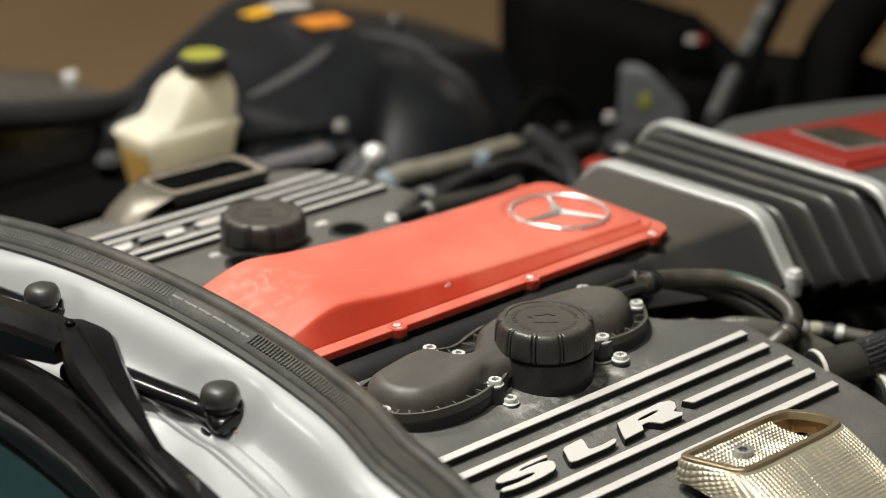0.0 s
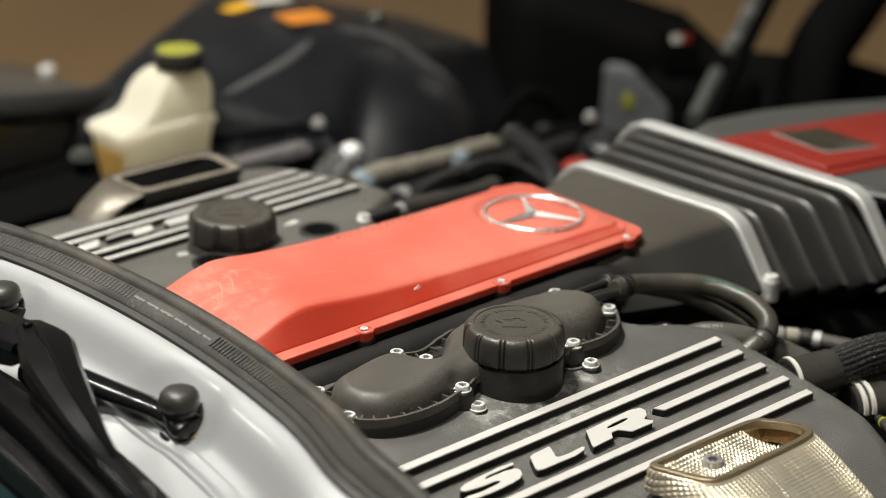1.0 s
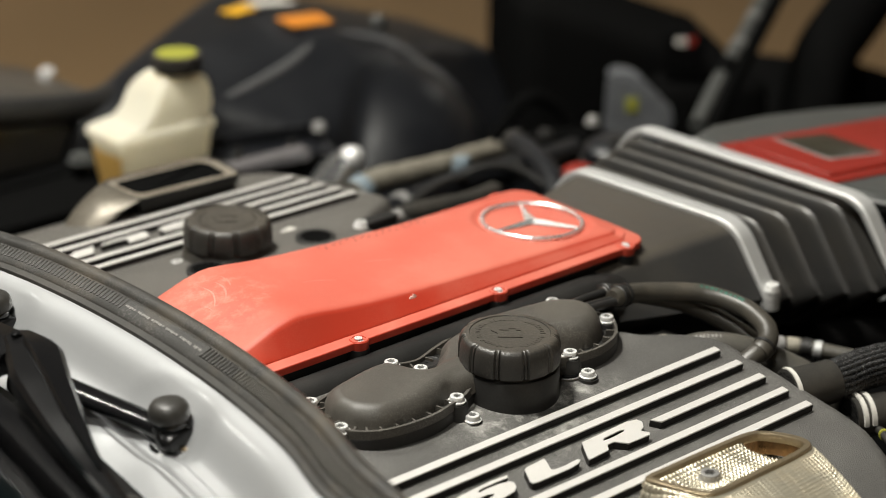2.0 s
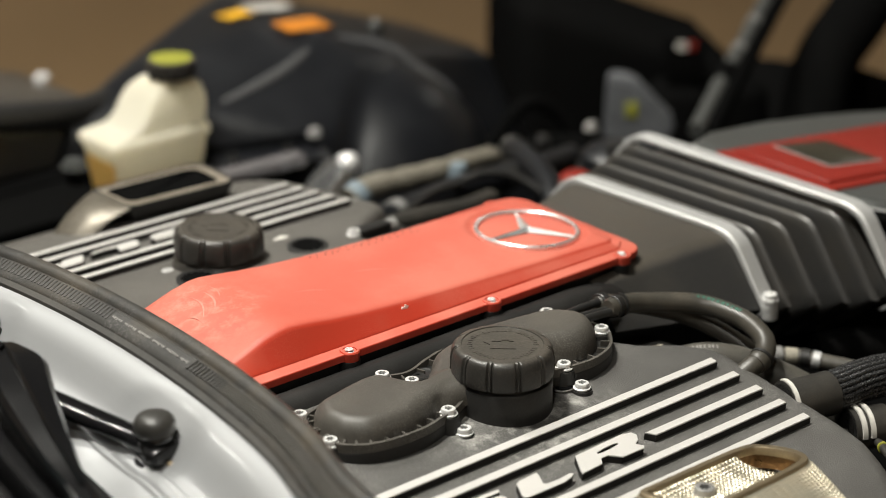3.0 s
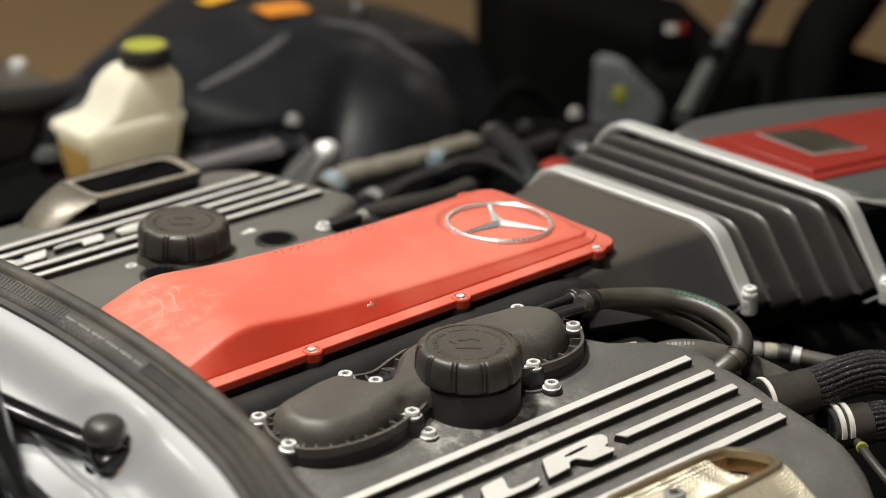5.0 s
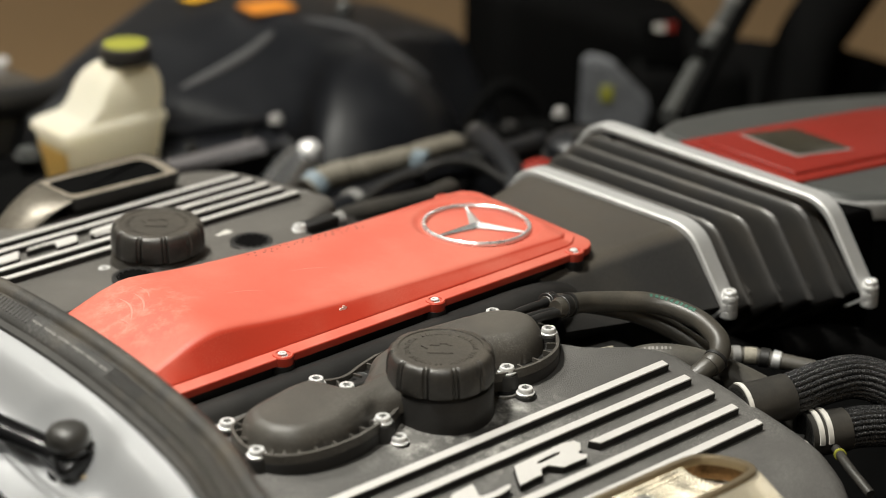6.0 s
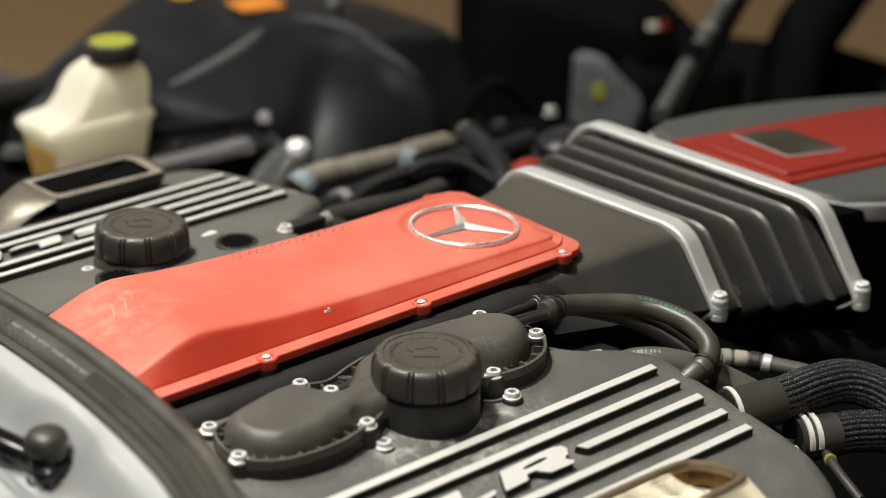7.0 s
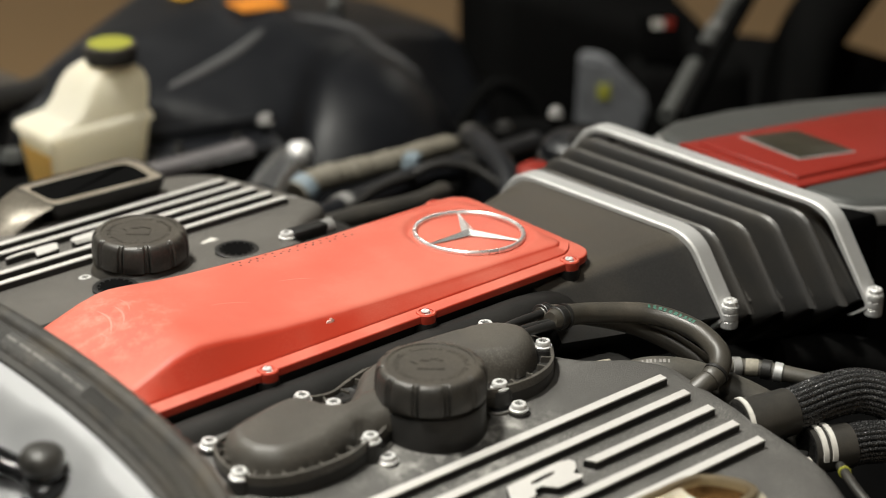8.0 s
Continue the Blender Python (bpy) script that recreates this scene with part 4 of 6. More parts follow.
def windscreen():
    w = thing("windscreen", "dark teal tinted curved windscreen with a black rubber edge", "windscreen", "", (-0.25, YC, -0.02))
    base = Vector(w.location)
    rows = []
    for y in np.linspace(-0.75, 0.9, 40):
        rows.append([Vector((seal_x(y) - 0.120 - s * 0.87, y, -0.020 + s * 0.40)) - base for s in np.linspace(0, 0.7, 14)])
    part("glass", loft(rows, closed=False), GLASS, w)
    edge = [(-0.082, -0.004), (-0.085, 0.005), (-0.100, 0.004), (-0.125, -0.004), (-0.128, -0.030), (-0.08, -0.03)]
    part("edge_trim", loft([[Vector((seal_x(y) + a, y, b)) - base for a, b in edge] for y in np.linspace(-0.7, 0.8, 60)]), BODY, w, "black rubber trim along the glass")
    return w


windscreen()


def sweep_arm(path, half, depth, base):
    """A folded steel channel: flat top with turned-down edges."""
    pts = spline(path, 8)
    n = len(half)

    def shape(s):
        a = interp(s, np.linspace(0, 1, n), half)
        d = interp(s, np.linspace(0, 1, n), depth)
        return [(-a, -d), (-a, -0.002), (-a * 0.82, 0.0015), (0, 0.0035), (a * 0.82, 0.0015), (a, -0.002), (a, -d)]

    return moved(sweep(pts, shape), Matrix.Translation(-base))


def spindle_cap(x, y, z):
    k = thing("spindle_cap", "black rubber cap over a wiper spindle", "cap", "spindle caps", (x, y, z))
    part("knob", lathe([(0.0086, -0.0002), (0.0108, 0.0002), (0.0119, 0.0020), (0.0121, 0.0046), (0.0114, 0.0078), (0.0096, 0.0102), (0.0066, 0.0116), (0.001, 0.0120)], 40), RUBBER, k)
    part("collar", lathe([(0.0100, -0.0060), (0.0102, -0.0020), (0.0090, 0.0)], 36), BODY, k)
    return k


KNOB_A, KNOB_B = (-0.1765, -0.0520, 0.0215), (-0.1760, 0.1440, 0.0215)
spindle_cap(*KNOB_A)
spindle_cap(*KNOB_B)


def lever(knob, far):
    """The black lever that sits on a spindle and reaches back to the wiper."""
    x, y, z = knob
    t = thing("wiper_lever", "glossy black wiper lever on its spindle", "wiper", "wiper levers", (x, y, z - 0.006))
    base = Vector(t.location)
    path = spline([(x + 0.001, y - 0.0145, z - 0.0095), (x + 0.0005, y - 0.009, z - 0.0092), (x, y, z - 0.0088), (x - 0.003, y + 0.014, z - 0.0082), (x - 0.006, y + 0.026, z - 0.0070), (x - 0.014, y + 0.055, z - 0.0050), far], 8)

    def oval(s):
        wide = interp(s, [0, 0.03, 0.08, 0.16, 0.30, 0.42, 0.54, 0.70, 1.0], [0.0045, 0.0092, 0.0124, 0.0138, 0.0124, 0.0084, 0.0070, 0.0080, 0.0082])
        tall = interp(s, [0, 0.05, 0.32, 0.50, 1.0], [0.0034, 0.0062, 0.0066, 0.0050, 0.0050])
        return [(wide * math.copysign(abs(math.cos(a)) ** 0.9, math.cos(a)), tall * math.copysign(abs(math.sin(a)) ** 0.8, math.sin(a))) for a in [2 * math.pi * i / 24 for i in range(24)]]

    part("arm", moved(sweep(path, oval), Matrix.Translation(-base)), WIPER, t, sharp=60)
    part("boss", moved(lathe([(0.0120, -0.022), (0.0125, -0.0165), (0.0118, -0.0150)], 36), Matrix.Translation(Vector(knob) - base)), WIPER, t)
    part("nut", moved(lathe([(0.0036, -0.0200), (0.0040, -0.0190), (0.0038, -0.0165), (0.0020, -0.0160)], 8), Matrix.Translation(Vector((x + 0.0008, y - 0.0150, z + 0.0045)) - base)), RIMMETAL, t, "rusty brass-coloured nut")
    return t


lever(KNOB_A, (-0.205, 0.045, 0.022))
lever(KNOB_B, (-0.205, 0.245, 0.022))


def wiper():
    t = thing("windscreen_wiper", "black folded-steel windscreen wiper parked over the cowl", "wiper", "", (-0.21, 0.06, 0.04))
    base = Vector(t.location)
    part("head", sweep_arm([(-0.245, 0.20, 0.036), (-0.236, 0.14, 0.042), (-0.229, 0.098, 0.045), (-0.2235, 0.062, 0.0465), (-0.2195, 0.034, 0.0465)], [0.015, 0.017, 0.0175, 0.0175, 0.016], [0.014, 0.016, 0.017, 0.016, 0.012], base), WIPER, t, sharp=14)
    part("arm", sweep_arm([(-0.2150, 0.045, 0.0505), (-0.2180, 0.022, 0.050), (-0.2270, 0.000, 0.0475), (-0.2360, -0.030, 0.043), (-0.2460, -0.066, 0.038), (-0.2530, -0.098, 0.034), (-0.2605, -0.140, 0.0295), (-0.280, -0.22, 0.02)], [0.009, 0.0165, 0.0165, 0.0135, 0.0095, 0.0062, 0.0048, 0.004], [0.008, 0.010, 0.010, 0.009, 0.008, 0.007, 0.006, 0.005], base), WIPER, t, sharp=14)
    part("crease", sweep_arm([(-0.2200, 0.028, 0.0545), (-0.2285, -0.004, 0.0515), (-0.2415, -0.050, 0.0440), (-0.2540, -0.102, 0.0365)], [0.0010, 0.0014, 0.0012, 0.0010], [0.003, 0.003, 0.003, 0.003], base), WIPER, t, sharp=14)
    part("hinge_pin", moved(lathe([(0.003, 0.0), (0.0032, 0.002), (0.002, 0.003)], 16), Matrix.Translation(Vector((-0.2190, 0.039, 0.0535)) - base)), WIPER, t)
    part("blade_holder", sweep_arm([(-0.235, 0.22, 0.018), (-0.240, 0.085, 0.020), (-0.242, 0.022, 0.020), (-0.252, -0.054, 0.018), (-0.2625, -0.124, 0.014), (-0.29, -0.24, 0.004)], [0.006, 0.009, 0.010, 0.009, 0.008, 0.006], [0.012, 0.014, 0.014, 0.014, 0.012, 0.01], base), WIPER, t)
    part("blade", sweep_arm([(-0.262, 0.20, 0.014), (-0.266, 0.045, 0.016), (-0.269, -0.020, 0.015), (-0.278, -0.092, 0.011), (-0.300, -0.20, 0.0)], [0.005, 0.006, 0.006, 0.005, 0.004], [0.016, 0.018, 0.018, 0.016, 0.012], base), WIPER, t)
    part("clip", moved(box(-0.009, 0.009, -0.006, 0.006, -0.010, 0.006, 0.003), Matrix.Translation(Vector((-0.246, -0.112, 0.014)) - base) @ Matrix.Rotation(0.3, 4, "Z")), RUBBER, t)
    part("link", sweep_arm([(-0.212, 0.060, 0.016), (-0.218, 0.0, 0.012), (-0.228, -0.05, 0.008), (-0.240, -0.11, 0.002)], [0.004, 0.005, 0.005, 0.004], [0.006, 0.007, 0.007, 0.006], base), WIPER, t, sharp=14)
    return t


wiper()

# ---------------------------------------------------------------- hoses and fittings


def hose(name, points, radius, mat, label, group="engine hoses", seg=20, collars=(), steps=8):
    """A bent hose; collars: (place along it, half length, extra radius, material, part name)."""
    h = thing(name, label, "hose", group, points[0])
    base = Vector(points[0])
    part("tube", moved(tube(points, radius, seg, steps), Matrix.Translation(-base)), mat, h)
    path = spline(points, 8)
    for at, half, extra, m, pname in collars:
        i = at * (len(path) - 1)
        k = min(int(i), len(path) - 2)
        c = path[k].lerp(path[k + 1], i - k)
        way = (path[min(k + 2, len(path) - 1)] - path[max(k - 1, 0)]).normalized()
        rot = way.to_track_quat("Z", "Y").to_matrix().to_4x4()
        r = radius if not callable(radius) else radius(at)
        ring = lathe([(r + extra * 0.4, -half), (r + extra, -half * 0.85), (r + extra, half * 0.85), (r + extra * 0.4, half)], 28)
        part(pname, moved(ring, Matrix.Translation(c - base) @ rot), m, h)
    return h


def ribbed_hose(points, radius, label, collar_len):
    """A hose in a woven sleeve whose cords stand out along its length."""
    h = thing("braided_hose", label, "hose", "braided hoses", points[0])
    base = Vector(points[0])
    seg = 132
    path = spline(points, 46)

    def cords(s):
        out = []
        for k in range(seg):
            a = 2 * math.pi * k / seg
            knot = 0.5 + 0.5 * math.sin(len(path) * 0.55 * s * math.pi + (math.pi if int(k / 6) % 2 else 0))
            r = radius + 0.0016 * abs(math.sin(11 * a)) ** 0.7 * (0.72 + 0.28 * knot)
            out.append((r * math.cos(a), r * math.sin(a)))
        return out

    part("sleeve", moved(sweep(path, cords), Matrix.Translation(-base)), BRAID, h, sharp=70)
    n = max(3, int(collar_len * len(path)))
    part("end_collar", moved(sweep(path[:n], lambda s: [((radius + 0.0024 - 0.0004 * s) * math.cos(2 * math.pi * k / 32), (radius + 0.0024 - 0.0004 * s) * math.sin(2 * math.pi * k / 32)) for k in range(32)]), Matrix.Translation(-base)), RUBBER, h, "plain black rubber collar")
    return h


LOOP = [(0.1745, -0.0600, -0.0012), (0.192, -0.0585, -0.0035), (0.212, -0.0615, -0.0070), (0.243, -0.0790, -0.0110), (0.2545, -0.1060, -0.0150), (0.2525, -0.1270, -0.0195), (0.2470, -0.1365, -0.0240), (0.2385, -0.1405, -0.0280), (0.2290, -0.1400, -0.0315), (0.2190, -0.1370, -0.0380)]
hose("breather_hose", LOOP, lambda s: min(0.0068, 0.0052 + 0.06 * s), OLDRUBBER,
     "black rubber breather hose bent in a half loop", collars=[(0.05, 0.0030, 0.0008, SMOOTH, "hose_clip"), (0.085, 0.0010, 0.0014, SMOOTH, "clip_ear"), (0.80, 0.005, 0.0008, OLDRUBBER, "hose_clip"), (0.775, 0.0012, 0.0014, SMOOTH, "clip_ear")])
hose("vacuum_hose", [(0.180, -0.0445, -0.005), (0.192, -0.0445, -0.008), (0.214, -0.0500, -0.013), (0.245, -0.0700, -0.024), (0.262, -0.100, -0.038), (0.27, -0.135, -0.055)], lambda s: min(0.0064, 0.0048 + 0.06 * s), OLDRUBBER, "thin black rubber hose behind the breather hose", collars=[(0.06, 0.0030, 0.0008, SMOOTH, "hose_clip"), (0.10, 0.0010, 0.0014, SMOOTH, "clip_ear")])
for ya, yb, end in ((-0.0500, -0.0450, 0.187), (-0.0560, -0.0590, 0.181), (-0.0620, -0.0618, 0.180)):
    hose("breather_pipe", [(0.128, ya, -0.003), (0.155, (ya + yb) / 2, -0.002), (end, yb, -0.004)], 0.0028, SMOOTH, "short hard black breather pipe", "breather pipes")
COOLANT = [(0.196, -0.070, -0.066), (0.212, -0.086, -0.046), (0.228, -0.103, -0.038), (0.252, -0.125, -0.044), (0.275, -0.158, -0.060), (0.29, -0.19, -0.085)]
hose("coolant_hose", COOLANT, 0.0105, HOSEGREY, "dark grey rubber coolant hose with pale printing")
hose("metal_line", [(0.150, -0.070, -0.032), (0.175, -0.0775, -0.0295), (0.205, -0.082, -0.032)], 0.0030, TAPE, "thin pale metal line beside the cover")
ribbed_hose([(0.224, -0.1735, -0.0440), (0.240, -0.1790, -0.0435), (0.262, -0.1850, -0.0425), (0.286, -0.1900, -0.0400), (0.308, -0.1985, -0.0400), (0.322, -0.216, -0.0460), (0.328, -0.240, -0.0600), (0.330, -0.27, -0.085)], 0.0128, "thick black hose in a ribbed braided sleeve", 0.26)
ribbed_hose([(0.258, -0.2000, -0.0640), (0.276, -0.2080, -0.0640), (0.298, -0.2180, -0.0640), (0.318, -0.2320, -0.0680), (0.330, -0.256, -0.085)], 0.0120, "thick black hose in a ribbed braided sleeve, lower one", 0.34)
hose("fuel_line", [(0.292, -0.082, -0.065), (0.3176, -0.096, -0.066), (0.335, -0.120, -0.068), (0.362, -0.160, -0.075), (0.39, -0.21, -0.094)], 0.0054, HOSEGREY, "black fuel line with bright metal ferrules",
     collars=[(0.21, 0.0030, 0.0010, DULLSTEEL, "ferrule"), (0.30, 0.0042, 0.0004, TAPE, "joint"), (0.39, 0.0034, 0.0012, SMOOTH, "collar"), (0.455, 0.0030, 0.0010, ALU, "ferrule")])
hose("rear_hose", [(0.40, -0.06, -0.10), (0.44, -0.085, -0.10), (0.47, -0.13, -0.11)], 0.014, SHROUD, "black hose low beside the bellows")


def small_fittings():
    c = thing("spring_clip", "white plastic spring clip on a braided hose", "clip", "hose clips", (0.2255, -0.1745, -0.0440))
    way = Vector((0.016, -0.0055, 0.0005)).normalized().to_track_quat("Z", "Y").to_matrix().to_4x4()
    rings = []
    for k in range(26):
        a = radians(60 + 95 * k / 25)
        rings.append([((0.0150 + dr) * math.cos(a), (0.0150 + dr) * math.sin(a), dz) for dr, dz in ((0, -0.0014), (0.0012, -0.0014), (0.0012, 0.0014), (0, 0.0014))])
    part("band", moved(loft(rings), way), WHITE, c)
    d = thing("spring_clip", "white plastic clip with two ears round a hose collar", "clip", "hose clips", (0.2655, -0.2030, -0.0640))
    way = Vector((0.018, -0.008, 0)).normalized().to_track_quat("Z", "Y").to_matrix().to_4x4()
    for dz in (-0.0030, 0.0030):
        rings = []
        for k in range(30):
            a = radians(-60 + 240 * k / 29)
            rings.append([((0.0146 + dr) * math.cos(a), (0.0146 + dr) * math.sin(a), dz + e) for dr, e in ((0, -0.0016), (0.0014, -0.0016), (0.0014, 0.0016), (0, 0.0016))])
        part("band", moved(loft(rings), way), WHITE, d)
    part("ear", moved(box(-0.002, 0.002, -0.004, 0.004, -0.0075, 0.0075, 0.0008, 1), way @ Matrix.Rotation(radians(-65), 4, "Z") @ Matrix.Translation((0.0165, 0, 0))), WHITE, d)
    e = thing("plug_connector", "cream plastic plug connector behind the cover edge", "connector", "", (0.2440, -0.2030, -0.0690))
    part("body", moved(box(-0.006, 0.007, -0.009, 0.008, -0.007, 0.005, 0.0025), Matrix.Rotation(0.5, 4, "Z")), TAPE, e)
    part("socket", moved(box(-0.006, 0.006, -0.006, 0.006, 0.006, 0.010, 0.001), Matrix.Rotation(0.5, 4, "Z")), SMOOTH, e)
    part("latch", moved(lathe([(0.003, 0), (0.003, 0.006), (0.002, 0.007)], 14), Matrix.Translation((0.000, -0.008, 0.003))), WHITE, e)
    hose("sensor_cable", [(0.262, -0.222, -0.066), (0.247, -0.236, -0.058), (0.237, -0.252, -0.058), (0.228, -0.275, -0.062)], 0.0030, RUBBER, "thin black cable with a yellow band", "cables", 12, collars=[(0.36, 0.0012, 0.0008, YELLOW, "yellow_band")])


small_fittings()


def printed_bars(hose_name, points, start, step, count, size, mat, label):
    """A line of small printed marks along the top of a hose."""
    ob = bpy.data.objects[hose_name]
    base = Vector(ob.location)
    path = spline(points, 8)
    for k in range(count):
        i = (start + step * k) * (len(path) - 1)
        j = min(int(i), len(path) - 2)
        c = path[j].lerp(path[j + 1], i - j)
        way = (path[j + 1] - path[j]).normalized()
        side = way.cross(Vector((0, 0, 1))).normalized()
        up = side.cross(way)
        m = Matrix((way, side, up)).transposed().to_4x4()
        lean = Matrix.Rotation(radians(-18), 4, "X")
        part("printed_mark", moved(box(-size[0], size[0] * (0.4 + 0.3 * (k % 3)), -size[1], size[1], size[2], size[2] + 0.0002), Matrix.Translation(c - base) @ m @ lean), mat, ob, label)


printed_bars("breather_hose", LOOP, 0.33, 0.013, 10, (0.0011, 0.0015, 0.0067), GREENINK, "worn green print")
printed_bars("coolant_hose", COOLANT, 0.34, 0.016, 7, (0.0008, 0.0015, 0.0104), INK, "pale printed code")

# ---------------------------------------------------------------- heat shield scoop


PITCH = math.pi / 0.0031


def emboss(a, b):
    """Height of the pressed square pattern."""
    return 0.00110 * (abs(math.sin(a)) ** 0.75) * (abs(math.sin(b)) ** 0.75)


def scoop(label):
    t = thing("heat_shield_scoop", label, "heat shield", "heat shields", (0.085, YB - 0.31, -0.03))
    base = Vector(t.location)

    def put(u, v, z):
        return Vector((u, YB - v, z)) - base

    outer = turned_right(ring_spline([(0.0335, 0.2865), (0.047, 0.2862), (0.090, 0.2868), (0.118, 0.2885), (0.1290, 0.2955), (0.1370, 0.3130), (0.1340, 0.3260), (0.118, 0.3300), (0.078, 0.3305), (0.050, 0.3300), (0.0390, 0.3240), (0.0330, 0.3040), (0.0305, 0.2920)], 12))

    def lift(p):
        return -0.0180 + 0.05 * (p.y - 0.286)

    n = len(outer)
    inner = inset(outer, 0.0048)
    ring = [[put(p.x, p.y, lift(p) + dz) for p in poly] for poly, dz in ((outer, -0.003), (inset(outer, 0.0002), 0.0006), (inset(outer, 0.0008), 0.0012), (inset(outer, 0.0042), 0.0012), (inner, 0.0004), (inner, -0.004))]
    part("rim", loft(ring, caps=False), RIMMETAL, t, "tarnished steel rim of the opening")
    # pressed floor of the opening, a grid inside the rim
    bm = bmesh.new()
    us, vs = np.linspace(0.0350, 0.1325, 131), np.linspace(0.2895, 0.3285, 53)
    depth = -0.0085

    def sunk(u, v):
        back = min(1.0, (v - 0.2895) / 0.012)
        end = min(1.0, max(0.0, (u - 0.108) / 0.012))
        return -0.0010 - 0.0038 * back * (2 - back) - 0.0110 * end * end * (3 - 2 * end)

    grid = [[bm.verts.new(put(u, v, -0.0180 + 0.05 * (v - 0.286) + sunk(u, v) + 1.5 * emboss(u * PITCH, v * PITCH))) for v in vs] for u in us]
    for a, b in zip(grid, grid[1:]):
        for i in range(len(vs) - 1):
            bm.faces.new((a[i], a[i + 1], b[i + 1], b[i]))
    part("opening_floor", bm, BRASS, t)
    walls = [[put(p.x, p.y, lift(p) + dz) for p in poly] for poly, dz in ((inner, -0.004), (inset(outer, 0.0050), depth - 0.004))]
    part("inner_wall", loft(walls, caps=False), BURNT, t)
    # embossed skirt that runs out and down from the rim
    rows, steps = [], 170
    dense = []
    for i in range(n):
        a, b = outer[i], outer[(i + 1) % n]
        dense += [a, a.lerp(b, 0.33), a.lerp(b, 0.67)]
    run = 0.0
    arc = [0.0]
    for a, b in zip(dense, dense[1:]):
        run += (b - a).length
        arc.append(run)
    for k in range(steps + 1):
        s = k / steps
        row = []
        for i, p in enumerate(dense):
            before, after = dense[i - 1], dense[(i + 1) % len(dense)]
            way = (after - before).normalized()
            nx, ny = way.y, -way.x
            f = min(1.0, max(0.0, (p.y - 0.2930) / 0.034)) * min(1.0, max(0.0, 0.35 + 1.2 * ny))
            f = f * f * (3 - 2 * f)
            q = 1 - f
            x = p.x + nx * 0.003 * math.sin(math.pi * s) * q - 0.045 * s * f
            y = p.y + ny * 0.002 * s + s * 0.125 * f
            z = lift(p) - 0.001 - 0.030 * f * s ** 1.7 - q * 0.014 * math.sin(min(1.0, 1.3 * s) * math.pi / 2)
            h = emboss(arc[i] * PITCH, s * (0.128 * f + 0.016 * q) * PITCH) if 0.02 < s else 0
            side = 1 - max(0.0, ny)
            row.append(put(x + nx * h * side, y + ny * h * side, z + h * (1 - side)))
        rows.append(row)
    part("skirt", loft(rows, caps=False), BRASS, t, "heat shield skin pressed with small squares", sharp=80)
    return t


scoop("gold embossed heat shield with an open steel-rimmed scoop")


def far_scoop():
    """An open tray of sheet steel with a wide flat rim and a pressed flank at its end."""
    t = thing("heat_shield_scoop", "dark heat shield scoop with a pale flat rim", "heat shield", "heat shields", (0.11, 0.362, -0.03))
    base = Vector(t.location)
    z = -0.027

    def corners(points, r):
        """An outline with its corners rounded by r."""
        pts, out = [Vector(p) for p in points], []
        for i, b in enumerate(pts):
            a, c = pts[i - 1], pts[(i + 1) % len(pts)]
            p, q = b + (a - b).normalized() * r, b + (c - b).normalized() * r
            out += [(1 - u) ** 2 * p + 2 * u * (1 - u) * b + u * u * q for u in [k / 5 for k in range(6)]]
        return turned_right(out)

    outer = corners([(0.0650, 0.4020), (0.0690, 0.3500), (0.1640, 0.3470), (0.1670, 0.3880), (0.1610, 0.4000)], 0.008)
    hole = corners([(0.0720, 0.3945), (0.0740, 0.3600), (0.1560, 0.3545), (0.1580, 0.3850), (0.1530, 0.3930)], 0.007)
    rim = holed([tuple(p) for p in outer], [[tuple(p) for p in hole]], z - 0.0012, z + 0.0012)
    part("rim", moved(rim, Matrix.Translation(-base)), PALERIM, t, "oxidised flat steel rim of the opening", sharp=20)
    lip = [[Vector((p.x, p.y, z + dz)) - base for p in inset(outer, d)] for d, dz in ((0.0010, 0.0010), (0.0000, 0.0022), (-0.0008, 0.0020), (-0.0008, -0.0030), (0.0030, -0.0110), (0.0120, -0.0220))]
    part("outer_wall", loft(lip, caps=False), SMOOTH, t)
    well = [[Vector((p.x, p.y, z + dz)) - base for p in inset(hole, d)] for d, dz in ((0.0, 0.0012), (0.0004, -0.0030), (0.0020, -0.034), (0.012, -0.036))]
    part("inner_wall", loft(well), SHROUD, t)
    # pressed flank that rolls over and down from the end of the tray
    rows = []
    for k in range(41):
        s = k / 40
        a = s * radians(55)
        x = 0.0690 - 0.050 * math.sin(a) - 0.012 * s
        drop = 0.046 * (1 - math.cos(a)) + 0.003 * s
        row = []
        for i in range(33):
            v = i / 32
            y = 0.3500 + 0.0065 * s + v * (0.0520 - 0.016 * s)
            bulge = 0.0030 * math.sin(math.pi * v) ** 0.7 * math.sin(math.pi * min(1.0, s + 0.12)) - 0.012 * s * abs(2 * v - 1) ** 3
            h = 0.7 * emboss(s * 0.058 * PITCH, v * 0.045 * PITCH)
            row.append(Vector((x, y, z + 0.0008 - drop + bulge + h)) - base)
        rows.append(row)
    part("flank", loft(rows, closed=False), SCOOPSTEEL, t, "pressed steel flank at the end of the scoop", sharp=80)
    return t


far_scoop()
shield_bolt = star_bolt(0.0070, 0.0055, "shield_bolt", "dull steel bolt inside the heat shield opening", DULLSTEEL)
shield_bolt.matrix_basis = Matrix.Translation((0.0642, -0.2466, -0.0222))
hose("exhaust_pipe", [(0.034, 0.368, -0.052), (0.020, 0.364, -0.058), (0.006, 0.356, -0.070)], 0.0110, SMOOTH, "dark metal pipe below the far heat shield", collars=[(0.5, 0.004, 0.002, RIMMETAL, "clamp")])
# ---------------------------------------------------------------- far side of the engine bay


